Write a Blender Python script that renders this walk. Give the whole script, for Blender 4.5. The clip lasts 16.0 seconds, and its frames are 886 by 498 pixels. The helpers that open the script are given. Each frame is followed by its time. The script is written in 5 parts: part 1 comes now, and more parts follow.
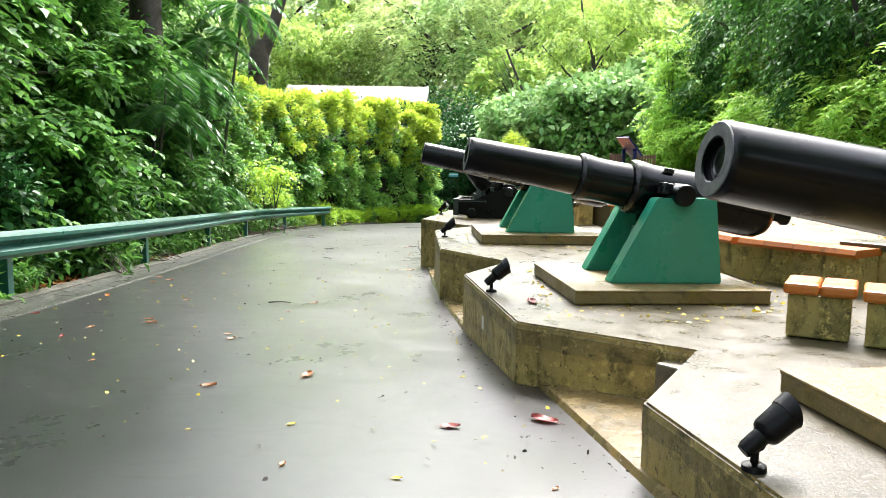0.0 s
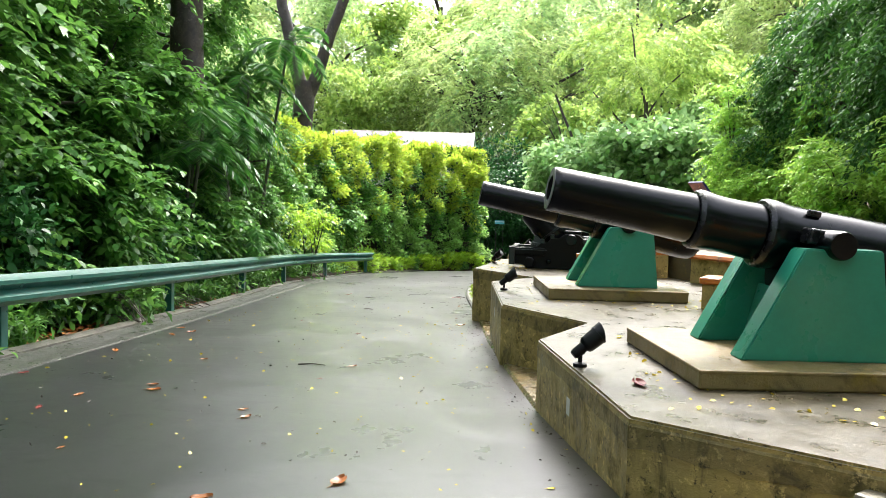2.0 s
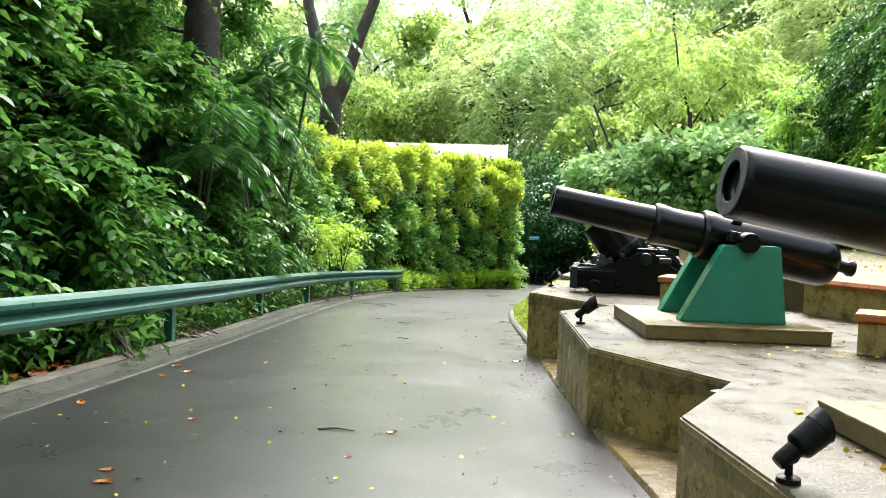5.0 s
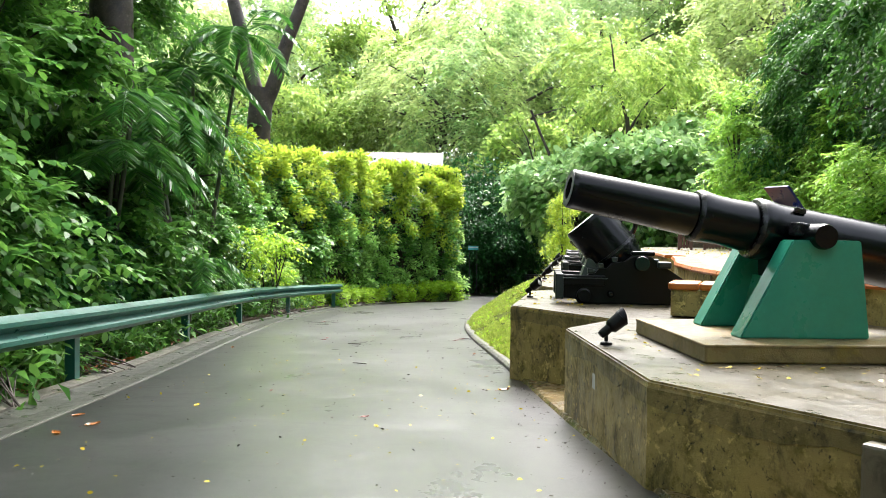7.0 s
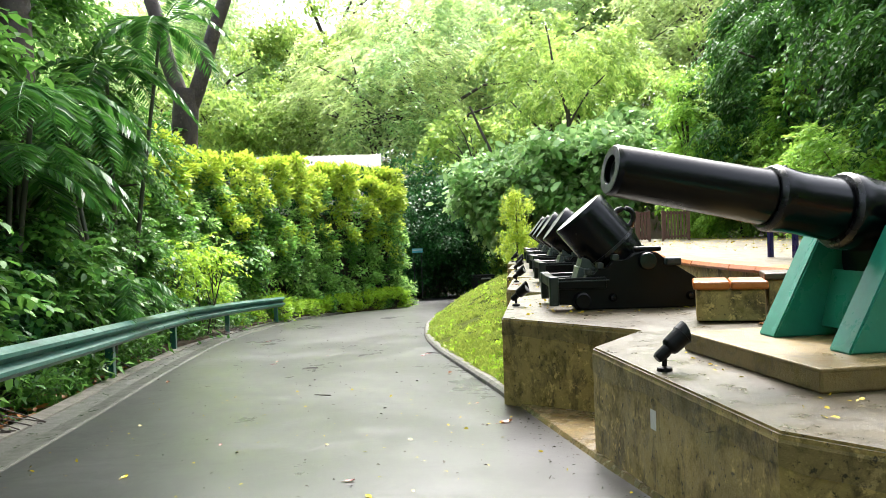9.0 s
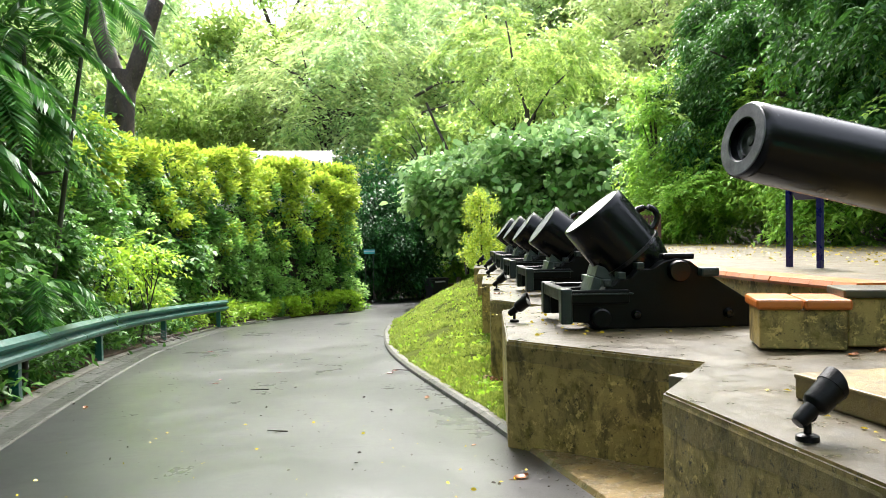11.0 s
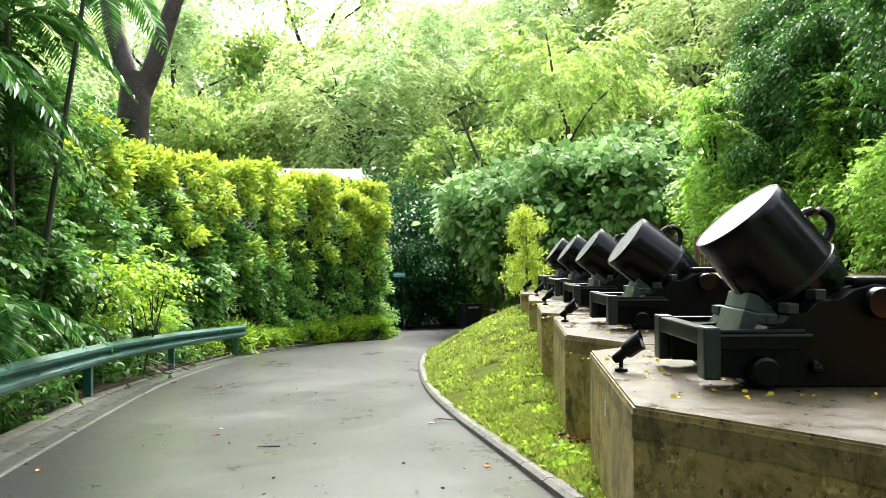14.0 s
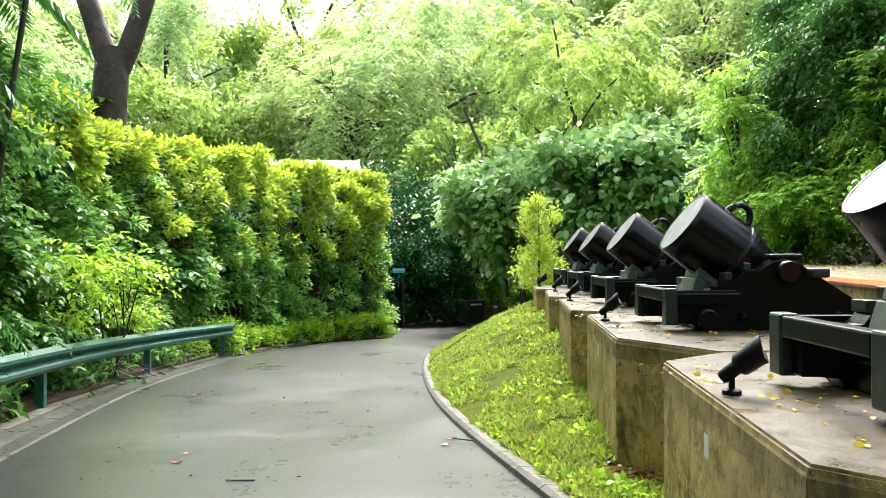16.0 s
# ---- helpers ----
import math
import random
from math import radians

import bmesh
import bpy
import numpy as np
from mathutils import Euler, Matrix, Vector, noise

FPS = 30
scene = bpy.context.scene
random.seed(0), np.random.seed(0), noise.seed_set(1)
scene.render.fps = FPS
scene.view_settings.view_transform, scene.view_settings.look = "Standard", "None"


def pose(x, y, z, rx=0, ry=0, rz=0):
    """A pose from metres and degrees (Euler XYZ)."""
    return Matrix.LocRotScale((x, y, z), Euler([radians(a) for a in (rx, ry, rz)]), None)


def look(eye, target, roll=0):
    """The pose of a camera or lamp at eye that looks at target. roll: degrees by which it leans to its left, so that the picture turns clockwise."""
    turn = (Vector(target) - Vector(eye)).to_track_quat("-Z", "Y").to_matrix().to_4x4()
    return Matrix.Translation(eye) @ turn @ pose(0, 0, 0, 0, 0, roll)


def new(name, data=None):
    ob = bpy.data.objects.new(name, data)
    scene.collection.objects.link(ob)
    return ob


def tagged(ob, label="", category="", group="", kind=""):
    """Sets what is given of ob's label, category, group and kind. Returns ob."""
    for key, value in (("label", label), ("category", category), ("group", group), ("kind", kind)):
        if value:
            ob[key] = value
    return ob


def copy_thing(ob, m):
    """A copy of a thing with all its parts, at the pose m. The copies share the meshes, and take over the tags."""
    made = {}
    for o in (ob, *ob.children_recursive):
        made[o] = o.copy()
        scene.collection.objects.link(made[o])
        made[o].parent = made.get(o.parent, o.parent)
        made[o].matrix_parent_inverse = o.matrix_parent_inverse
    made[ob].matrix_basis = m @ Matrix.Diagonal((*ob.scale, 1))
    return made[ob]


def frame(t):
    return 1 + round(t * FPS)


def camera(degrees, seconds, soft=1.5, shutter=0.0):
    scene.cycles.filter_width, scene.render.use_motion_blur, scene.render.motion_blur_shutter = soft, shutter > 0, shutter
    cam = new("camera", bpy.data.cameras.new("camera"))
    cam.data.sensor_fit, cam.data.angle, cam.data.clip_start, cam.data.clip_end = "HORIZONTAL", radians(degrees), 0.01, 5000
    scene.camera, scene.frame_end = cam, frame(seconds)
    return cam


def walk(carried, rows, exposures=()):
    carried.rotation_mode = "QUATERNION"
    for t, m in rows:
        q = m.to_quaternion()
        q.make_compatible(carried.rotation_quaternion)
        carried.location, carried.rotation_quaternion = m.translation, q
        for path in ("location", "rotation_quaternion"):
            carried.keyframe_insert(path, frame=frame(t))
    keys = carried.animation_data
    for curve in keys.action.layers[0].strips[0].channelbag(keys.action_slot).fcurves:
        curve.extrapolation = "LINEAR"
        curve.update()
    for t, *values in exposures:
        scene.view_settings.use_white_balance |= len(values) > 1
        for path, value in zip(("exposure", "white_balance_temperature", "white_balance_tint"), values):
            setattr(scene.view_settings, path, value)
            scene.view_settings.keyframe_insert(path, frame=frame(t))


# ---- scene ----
cam = camera(59.0, 16.0, soft=0.5)
PATH = [
    (0, (0.128, 0.628, 1.601), (0.097, 2.614, 1.36), 1.0),
    (0.5, (0.104, 0.986, 1.577), (0.029, 2.969, 1.332), 1.1),
    (1, (0.043, 1.346, 1.528), (-0.018, 3.333, 1.304), 1.4),
    (1.5, (-0.009, 1.694, 1.523), (-0.148, 3.683, 1.362), 1.7),
    (2, (-0.113, 2.019, 1.501), (-0.252, 4.01, 1.379), 1.8),
    (2.5, (-0.167, 2.324, 1.479), (-0.301, 4.318, 1.386), 2.0),
    (3, (-0.228, 2.626, 1.479), (-0.361, 4.619, 1.389), 2.1),
    (3.5, (-0.304, 2.937, 1.462), (-0.419, 4.932, 1.378), 2.3),
    (4, (-0.361, 3.235, 1.448), (-0.538, 5.226, 1.376), 2.0),
    (4.2, (-0.403, 3.363, 1.444), (-0.617, 5.35, 1.365), 2.2),
    (6.3, (-0.947, 5.066, 1.338), (-1.122, 7.056, 1.253), 1.3),
    (6.5, (-1.024, 5.229, 1.299), (-1.166, 7.223, 1.223), 1.8),
    (7, (-1.173, 5.595, 1.293), (-1.198, 7.594, 1.245), 0.9),
    (7.5, (-1.293, 5.931, 1.294), (-1.243, 7.93, 1.257), -0.4),
    (8, (-1.416, 6.295, 1.328), (-1.333, 8.293, 1.277), -1.3),
    (8.5, (-1.503, 6.697, 1.322), (-1.358, 8.691, 1.276), -2.1),
    (8.7, (-1.539, 6.825, 1.306), (-1.404, 8.82, 1.262), -1.9),
    (10.8, (-1.774, 8.516, 1.285), (-1.51, 10.498, 1.243), -1.1),
    (11, (-1.827, 8.621, 1.29), (-1.551, 10.601, 1.247), -0.9),
    (11.5, (-1.829, 9.0, 1.268), (-1.582, 10.984, 1.24), -0.3),
    (12, (-1.853, 9.354, 1.256), (-1.614, 11.339, 1.239), -0.3),
    (12.5, (-1.851, 9.684, 1.232), (-1.639, 11.672, 1.222), 0.6),
    (13, (-1.869, 10.051, 1.202), (-1.62, 12.036, 1.175), -0.3),
    (13.5, (-1.884, 10.369, 1.205), (-1.644, 12.354, 1.196), -1.5),
    (14, (-1.875, 10.75, 1.198), (-1.667, 12.739, 1.219), -0.2),
    (14.5, (-1.88, 11.136, 1.183), (-1.667, 13.125, 1.201), 0.1),
    (15, (-1.862, 11.546, 1.153), (-1.704, 13.54, 1.162), 0.3),
    (15.5, (-1.879, 11.97, 1.119), (-1.695, 13.961, 1.121), -0.2),
    (16, (-1.867, 12.357, 1.086), (-1.654, 14.345, 1.1), -0.2),
]
EXPOSURE = [(0.0, 2.7), (1.2, 2.6), (2.4, 2.42), (16.0, 2.42)]
walk(cam, [(t, look(eye, target, roll)) for t, eye, target, roll in PATH], EXPOSURE)

# ---- world, sun ----
world = bpy.data.worlds.new("overcast_sky")
scene.world = world
world.use_nodes = True
wn, wl = world.node_tree.nodes, world.node_tree.links
wn.clear()
sky = wn.new("ShaderNodeTexSky")
sky.sky_type = "NISHITA"
sky.sun_disc = False
sky.sun_elevation, sky.sun_rotation = radians(52.5), radians(15.5)
sky.air_density, sky.dust_density, sky.ozone_density = 1.0, 4.0, 1.0
pale = wn.new("ShaderNodeHueSaturation")
pale.inputs["Saturation"].default_value = 0.46
back = wn.new("ShaderNodeBackground")
back.inputs["Strength"].default_value = 0.15
wout = wn.new("ShaderNodeOutputWorld")
wl.new(sky.outputs[0], pale.inputs["Color"])
wl.new(pale.outputs[0], back.inputs["Color"])
wl.new(back.outputs[0], wout.inputs["Surface"])
sun = new("sun", bpy.data.lights.new("sun", "SUN"))
sun.data.energy, sun.data.angle, sun.data.color = 1.05, radians(16), (1.0, 0.98, 0.95)
sun.matrix_world = look((9.4, 34, 46), (0, 0, 0))


# ---- materials ----
class Nodes:
    """A node material with a Principled shader and short ways to wire it."""

    def __init__(self, name, rough=0.6, metal=0.0):
        self.m = bpy.data.materials.new(name)
        self.m.use_nodes = True
        self.t = self.m.node_tree
        self.b = self.t.nodes["Principled BSDF"]
        self.out = self.t.nodes["Material Output"]
        self.b.inputs["Roughness"].default_value = rough
        self.b.inputs["Metallic"].default_value = metal
        self.co = self.t.nodes.new("ShaderNodeTexCoord").outputs["Object"]

    def noise(self, scale, detail=4.0, rough=0.6, stretch=None, distort=0.0):
        n = self.t.nodes.new("ShaderNodeTexNoise")
        n.inputs["Scale"].default_value, n.inputs["Detail"].default_value = scale, detail
        n.inputs["Roughness"].default_value, n.inputs["Distortion"].default_value = rough, distort
        co = self.co
        if stretch:
            mp = self.t.nodes.new("ShaderNodeMapping")
            mp.inputs["Scale"].default_value = stretch
            self.t.links.new(co, mp.inputs["Vector"])
            co = mp.outputs[0]
        self.t.links.new(co, n.inputs["Vector"])
        return n.outputs["Fac"]

    def cells(self, scale):
        n = self.t.nodes.new("ShaderNodeTexVoronoi")
        n.inputs["Scale"].default_value = scale
        self.t.links.new(self.co, n.inputs["Vector"])
        return n.outputs["Distance"]

    def span(self, fac, lo, hi, a=0.0, b=1.0):
        n = self.t.nodes.new("ShaderNodeMapRange")
        for k, v in zip(("From Min", "From Max", "To Min", "To Max"), (lo, hi, a, b)):
            n.inputs[k].default_value = v
        self.t.links.new(fac, n.inputs["Value"])
        return n.outputs[0]

    def mix(self, fac, a, b, kind="MIX"):
        n = self.t.nodes.new("ShaderNodeMix")
        n.data_type, n.blend_type = "RGBA", kind
        if hasattr(fac, "is_linked"):
            self.t.links.new(fac, n.inputs[0])
        else:
            n.inputs[0].default_value = fac
        for sock, v in ((n.inputs[6], a), (n.inputs[7], b)):
            if hasattr(v, "is_linked"):
                self.t.links.new(v, sock)
            else:
                sock.default_value = (*v, 1.0)
        return n.outputs[2]

    def times(self, a, b):
        n = self.t.nodes.new("ShaderNodeMath")
        n.operation = "MULTIPLY"
        self.t.links.new(a, n.inputs[0])
        self.t.links.new(b, n.inputs[1])
        return n.outputs[0]

    def colour(self, sock):
        self.t.links.new(sock, self.b.inputs["Base Color"])
        return self

    def rough(self, sock):
        self.t.links.new(sock, self.b.inputs["Roughness"])
        return self

    def bump(self, fac, strength, distance=0.02):
        n = self.t.nodes.new("ShaderNodeBump")
        n.inputs["Strength"].default_value, n.inputs["Distance"].default_value = strength, distance
        self.t.links.new(fac, n.inputs["Height"])
        if self.b.inputs["Normal"].is_linked:
            self.t.links.new(self.b.inputs["Normal"].links[0].from_socket, n.inputs["Normal"])
        self.t.links.new(n.outputs[0], self.b.inputs["Normal"])
        return self


def painted(name, a, b, rough=0.4, chips=None, scale=3.0, bump=0.15, lo=0.3, hi=0.7, gloss=0.5):
    """Paint or stone with mottling at two scales and, where asked, patches of another colour."""
    n = Nodes(name, rough)
    n.b.inputs["Specular IOR Level"].default_value = gloss
    big, fine = n.noise(scale, 6, 0.65), n.noise(scale * 14, 4, 0.7)
    col = n.mix(n.span(big, lo, hi), a, b)
    col = n.mix(n.span(fine, 0.35, 0.75, 0.0, 0.35), col, tuple(0.55 * v for v in a))
    if chips:
        colour, cs, edge = chips
        col = n.mix(n.span(n.noise(cs, 8, 0.7), edge, edge + 0.06), col, colour)
    n.colour(col).rough(n.span(big, 0.3, 0.7, rough * 0.75, min(1.0, rough * 1.3)))
    return n.bump(fine, bump, 0.006).bump(big, bump, 0.02).m


def foliage(name, dark, mid, light, rough=0.38, glow=0.35, gloss=0.3):
    """Leaves: a colour for each leaf, light that comes through, and a wet gloss."""
    n = Nodes(name, rough)
    dark, mid, light = ((min(0.9, 1.05 * c[0]), c[1], c[2] + 0.02 * c[1]) for c in (dark, mid, light))
    geo = n.t.nodes.new("ShaderNodeNewGeometry")
    ramp = n.t.nodes.new("ShaderNodeValToRGB")
    ramp.color_ramp.elements[0].color, ramp.color_ramp.elements[1].color = (*dark, 1), (*light, 1)
    ramp.color_ramp.elements.new(0.55).color = (*mid, 1)
    n.t.links.new(geo.outputs["Random Per Island"], ramp.inputs[0])
    col = n.mix(n.span(n.noise(0.9, 3), 0.35, 0.7, 0.0, 0.55), ramp.outputs[0], mid)
    n.colour(col)
    n.b.inputs["Specular IOR Level"].default_value = gloss
    tr = n.t.nodes.new("ShaderNodeBsdfTranslucent")
    n.t.links.new(n.mix(0.5, col, light), tr.inputs["Color"])
    mx = n.t.nodes.new("ShaderNodeMixShader")
    mx.inputs[0].default_value = glow
    n.t.links.new(n.b.outputs[0], mx.inputs[1])
    n.t.links.new(tr.outputs[0], mx.inputs[2])
    n.t.links.new(mx.outputs[0], n.out.inputs["Surface"])
    return n.m


def asphalt():
    """Wet asphalt: dark stone in dark binder, damp and drier patches, a film of water on it, glints painted as light
    specks.
    """
    n = Nodes("wet_asphalt", 0.3)
    grain, big, mid = n.noise(120, 4, 0.8), n.noise(0.35, 5, 0.6, (1.0, 0.45, 1.0)), n.noise(2.2, 6, 0.7)
    col = n.mix(n.span(big, 0.35, 0.65), (0.010, 0.0098, 0.011), (0.017, 0.0165, 0.018))
    col = n.mix(n.span(mid, 0.4, 0.75, 0.0, 0.6), col, (0.006, 0.0065, 0.0065))
    col = n.mix(n.span(n.cells(75), 0.04, 0.2, 0.8, 0.0), col, (0.06, 0.06, 0.058))
    col = n.mix(n.span(n.noise(38, 5, 0.8), 0.56, 0.68, 0.0, 0.8), col, (0.005, 0.005, 0.005))
    # sparse pale specks, wet glints painted into the base colour
    col = n.mix(n.span(n.cells(42), 0.03, 0.13, 0.9, 0.0), col, (0.15, 0.15, 0.14))
    n.colour(col)
    wet = n.noise(0.55, 6, 0.72, (1.0, 0.6, 1.0))
    patch = n.noise(1.6, 7, 0.75, (0.8, 1.4, 1.0), 0.8)
    damp = n.span(wet, 0.36, 0.64, 0.26, 0.37)
    blotch = n.span(patch, 0.5, 0.66, 1.0, 1.2)
    n.rough(n.times(damp, blotch))
    n.b.inputs["Coat Weight"].default_value = 0.4
    n.b.inputs["Coat Roughness"].default_value = 0.34
    n.b.inputs["Specular IOR Level"].default_value = 0.5
    return n.bump(grain, 0.22, 0.003).bump(mid, 0.1, 0.012).m


def concrete(name, a, b, moss, dirt, moss_at=0.5, rough=0.6, streak=True, gloss=0.5, relief=0.45):
    n = Nodes(name, rough)
    n.b.inputs["Specular IOR Level"].default_value = gloss
    big, mid, fine = n.noise(0.9, 5, 0.6), n.noise(4.5, 8, 0.72), n.noise(70, 3, 0.7)
    col = n.mix(n.span(big, 0.35, 0.65), a, b)
    col = n.mix(n.span(mid, moss_at, moss_at + 0.14, 0.0, 0.9), col, moss)
    runs = n.noise(3.5, 7, 0.7, (1.6, 1.6, 0.75 if streak else 1.6), 0.6)
    col = n.mix(n.span(runs, 0.50, 0.64, 0.0, 0.75), col, dirt)
    col = n.mix(n.span(n.noise(1.7, 6, 0.7, (1, 1, 1.3), 0.6), 0.60, 0.68, 0.0, 0.55), col, tuple(min(1.0, 1.5 * v) for v in a))
    col = n.mix(n.span(fine, 0.4, 0.8, 0.0, 0.3), col, tuple(0.5 * v for v in a))
    if streak:
        where = n.span(n.noise(1.3, 4, 0.6), 0.42, 0.56)
        col = n.mix(n.times(n.span(n.noise(15, 8, 0.75), 0.55, 0.60, 0.0, 0.85), where), col, tuple(min(1.0, 1.35 * v + 0.03) for v in a))
        col = n.mix(n.span(n.noise(22, 6, 0.8), 0.58, 0.63, 0.0, 0.9), col, dirt)
    n.colour(col).rough(n.span(mid, 0.35, 0.65, rough * 0.6, rough * 1.15))
    return n.bump(fine, 0.4, 0.005).bump(mid, relief, 0.025).m


ASPHALT = asphalt()
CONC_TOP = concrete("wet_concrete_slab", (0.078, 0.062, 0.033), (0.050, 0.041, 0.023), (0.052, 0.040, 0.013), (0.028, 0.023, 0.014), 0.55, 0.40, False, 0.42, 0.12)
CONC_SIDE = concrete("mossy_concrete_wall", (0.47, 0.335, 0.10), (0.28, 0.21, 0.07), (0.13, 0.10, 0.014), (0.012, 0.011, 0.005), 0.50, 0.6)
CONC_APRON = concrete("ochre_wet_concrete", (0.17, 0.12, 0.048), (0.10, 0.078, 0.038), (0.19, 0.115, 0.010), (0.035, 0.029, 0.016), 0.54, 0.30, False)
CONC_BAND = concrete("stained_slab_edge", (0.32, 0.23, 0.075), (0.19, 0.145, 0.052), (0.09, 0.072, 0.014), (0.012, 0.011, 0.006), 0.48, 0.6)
PALE_CONC = concrete("pale_concrete", (0.17, 0.15, 0.10), (0.12, 0.105, 0.07), (0.09, 0.08, 0.035), (0.05, 0.045, 0.03), 0.56, 0.5, False)
KERB = concrete("kerb_concrete", (0.125, 0.115, 0.095), (0.08, 0.075, 0.062), (0.062, 0.068, 0.042), (0.03, 0.03, 0.027), 0.55, 0.42, False)
GUTTER = concrete("gutter_concrete", (0.048, 0.05, 0.042), (0.036, 0.038, 0.032), (0.03, 0.036, 0.02), (0.02, 0.021, 0.017), 0.58, 0.4, False)
EDGING = concrete("worn_edging", (0.07, 0.068, 0.055), (0.04, 0.04, 0.033), (0.035, 0.04, 0.022), (0.018, 0.018, 0.015), 0.5, 0.45, False)
TERRACOTTA = painted("terracotta_coping", (0.52, 0.15, 0.018), (0.38, 0.10, 0.014), 0.36, ((0.14, 0.07, 0.035), 3.0, 0.6), 2.5, 0.3)
GREEN = painted("green_gloss_paint", (0.028, 0.27, 0.175), (0.020, 0.215, 0.14), 0.3, ((0.08, 0.36, 0.26), 1.6, 0.62), 2.0, 0.12)
RAIL_GREEN = painted("dark_green_rail_paint", (0.012, 0.10, 0.075), (0.009, 0.072, 0.055), 0.34, ((0.05, 0.14, 0.115), 5.0, 0.66), 4.0, 0.1)
IRON = painted("black_painted_iron", (0.0010, 0.0016, 0.0019), (0.002, 0.003, 0.0034), 0.22, ((0.008, 0.010, 0.011), 9.0, 0.74), 6.0, 0.05, gloss=0.3)
# pale chips: worn metal, and on the barrel rings the painted highlight too
IRON_WORN = painted("worn_black_iron", (0.003, 0.0035, 0.004), (0.012, 0.012, 0.014), 0.28, ((0.16, 0.15, 0.17), 4.0, 0.57), 9.0, 0.12)
MUZZLE = painted("greyed_muzzle_face", (0.15, 0.15, 0.155), (0.07, 0.07, 0.074), 0.5, None, 12.0, 0.35)
# muzzle plate of the mortars that catch less light, painted greyer
CAP_DIM = painted("dim_muzzle_plate", (0.16, 0.17, 0.17), (0.10, 0.105, 0.105), 0.45, None, 5.0, 0.05, gloss=0.3)
# same plate on the nearest mortar, its sky reflection painted in as white
CAP_LIT = painted("lit_muzzle_plate", (0.86, 0.86, 0.84), (0.78, 0.79, 0.77), 0.5, None, 5.0, 0.04, gloss=0.2)
BED_BLACK = painted("black_mortar_bed_paint", (0.0012, 0.0018, 0.0017), (0.0025, 0.0036, 0.0033), 0.36, ((0.012, 0.016, 0.014), 7.0, 0.73), 5.0, 0.2, gloss=0.16)
BED_GREY = painted("weathered_grey_green_paint", (0.020, 0.032, 0.028), (0.010, 0.017, 0.015), 0.36, ((0.06, 0.075, 0.066), 6.0, 0.64), 6.0, 0.25, gloss=0.45)
WEDGE = painted("grey_green_wedge_paint", (0.075, 0.095, 0.078), (0.05, 0.065, 0.055), 0.45, ((0.12, 0.135, 0.115), 6.0, 0.62), 6.0, 0.15)
LAMP_BLACK = painted("lamp_black_plastic", (0.002, 0.002, 0.0024), (0.004, 0.004, 0.0045), 0.34, None, 20.0, 0.15, gloss=0.25)
LAMP_GLASS = painted("dull_lamp_glass", (0.26, 0.255, 0.24), (0.18, 0.175, 0.165), 0.2, None, 9.0, 0.1)
WHITE = painted("white_plastic", (0.72, 0.72, 0.68), (0.6, 0.6, 0.57), 0.4, ((0.35, 0.33, 0.27), 8.0, 0.64), 4.0, 0.1)
BLUE = painted("blue_sign_paint", (0.006, 0.010, 0.10), (0.005, 0.008, 0.07), 0.3, None, 4.0, 0.1)
SIGN_FACE = painted("printed_sign_face", (0.014, 0.012, 0.05), (0.025, 0.014, 0.04), 0.7, None, 2.0, 0.02, gloss=0.08)
BARK = concrete("bark", (0.055, 0.037, 0.025), (0.03, 0.022, 0.016), (0.035, 0.04, 0.018), (0.012, 0.009, 0.008), 0.56, 0.75)
STEM = painted("palm_stem", (0.035, 0.05, 0.022), (0.06, 0.055, 0.035), 0.5, None, 6.0, 0.2)
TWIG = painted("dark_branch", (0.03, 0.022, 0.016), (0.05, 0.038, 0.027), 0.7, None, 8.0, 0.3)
WOOD = painted("weathered_fence_wood", (0.17, 0.085, 0.06), (0.12, 0.06, 0.045), 0.6, None, 6.0, 0.3)
ROOF = painted("grey_roof_tile", (0.22, 0.19, 0.18), (0.16, 0.14, 0.135), 0.6, None, 1.2, 0.3, gloss=0.2)
PLASTER = painted("cream_plaster", (0.66, 0.62, 0.53), (0.58, 0.55, 0.48), 0.7, None, 0.8, 0.1)
TEAL = painted("teal_board_paint", (0.06, 0.35, 0.42), (0.10, 0.45, 0.52), 0.35, None, 3.0, 0.05)
BIN = painted("black_bin_plastic", (0.012, 0.013, 0.014), (0.02, 0.02, 0.021), 0.4, None, 4.0, 0.1)
SOIL = concrete("leaf_litter_soil", (0.06, 0.042, 0.026), (0.035, 0.027, 0.018), (0.035, 0.05, 0.012), (0.10, 0.05, 0.025), 0.54, 0.9, False, 0.15)
TURF = concrete("mown_turf", (0.085, 0.115, 0.014), (0.06, 0.08, 0.012), (0.075, 0.055, 0.02), (0.035, 0.024, 0.012), 0.54, 0.95, False, 0.02)
PLINTH = concrete("tan_plinth_concrete", (0.25, 0.18, 0.072), (0.165, 0.12, 0.047), (0.18, 0.13, 0.02), (0.06, 0.048, 0.02), 0.54, 0.45, False, 0.3)
PAVING = concrete("terrace_paving", (0.11, 0.085, 0.042), (0.075, 0.06, 0.032), (0.19, 0.14, 0.03), (0.07, 0.058, 0.035), 0.56, 0.5, False, 0.35, 0.15)

F_SHADE = foliage("shade_shrub_leaf", (0.008, 0.042, 0.006), (0.055, 0.195, 0.025), (0.19, 0.42, 0.065), 0.46, 0.34, 0.2)
F_MID = foliage("mid_green_leaf", (0.014, 0.065, 0.008), (0.07, 0.23, 0.026), (0.22, 0.48, 0.08), 0.38, 0.32, 0.4)
F_HANG = foliage("hanging_tree_leaf", (0.005, 0.03, 0.006), (0.028, 0.115, 0.016), (0.12, 0.31, 0.045), 0.55, 0.26, 0.14)
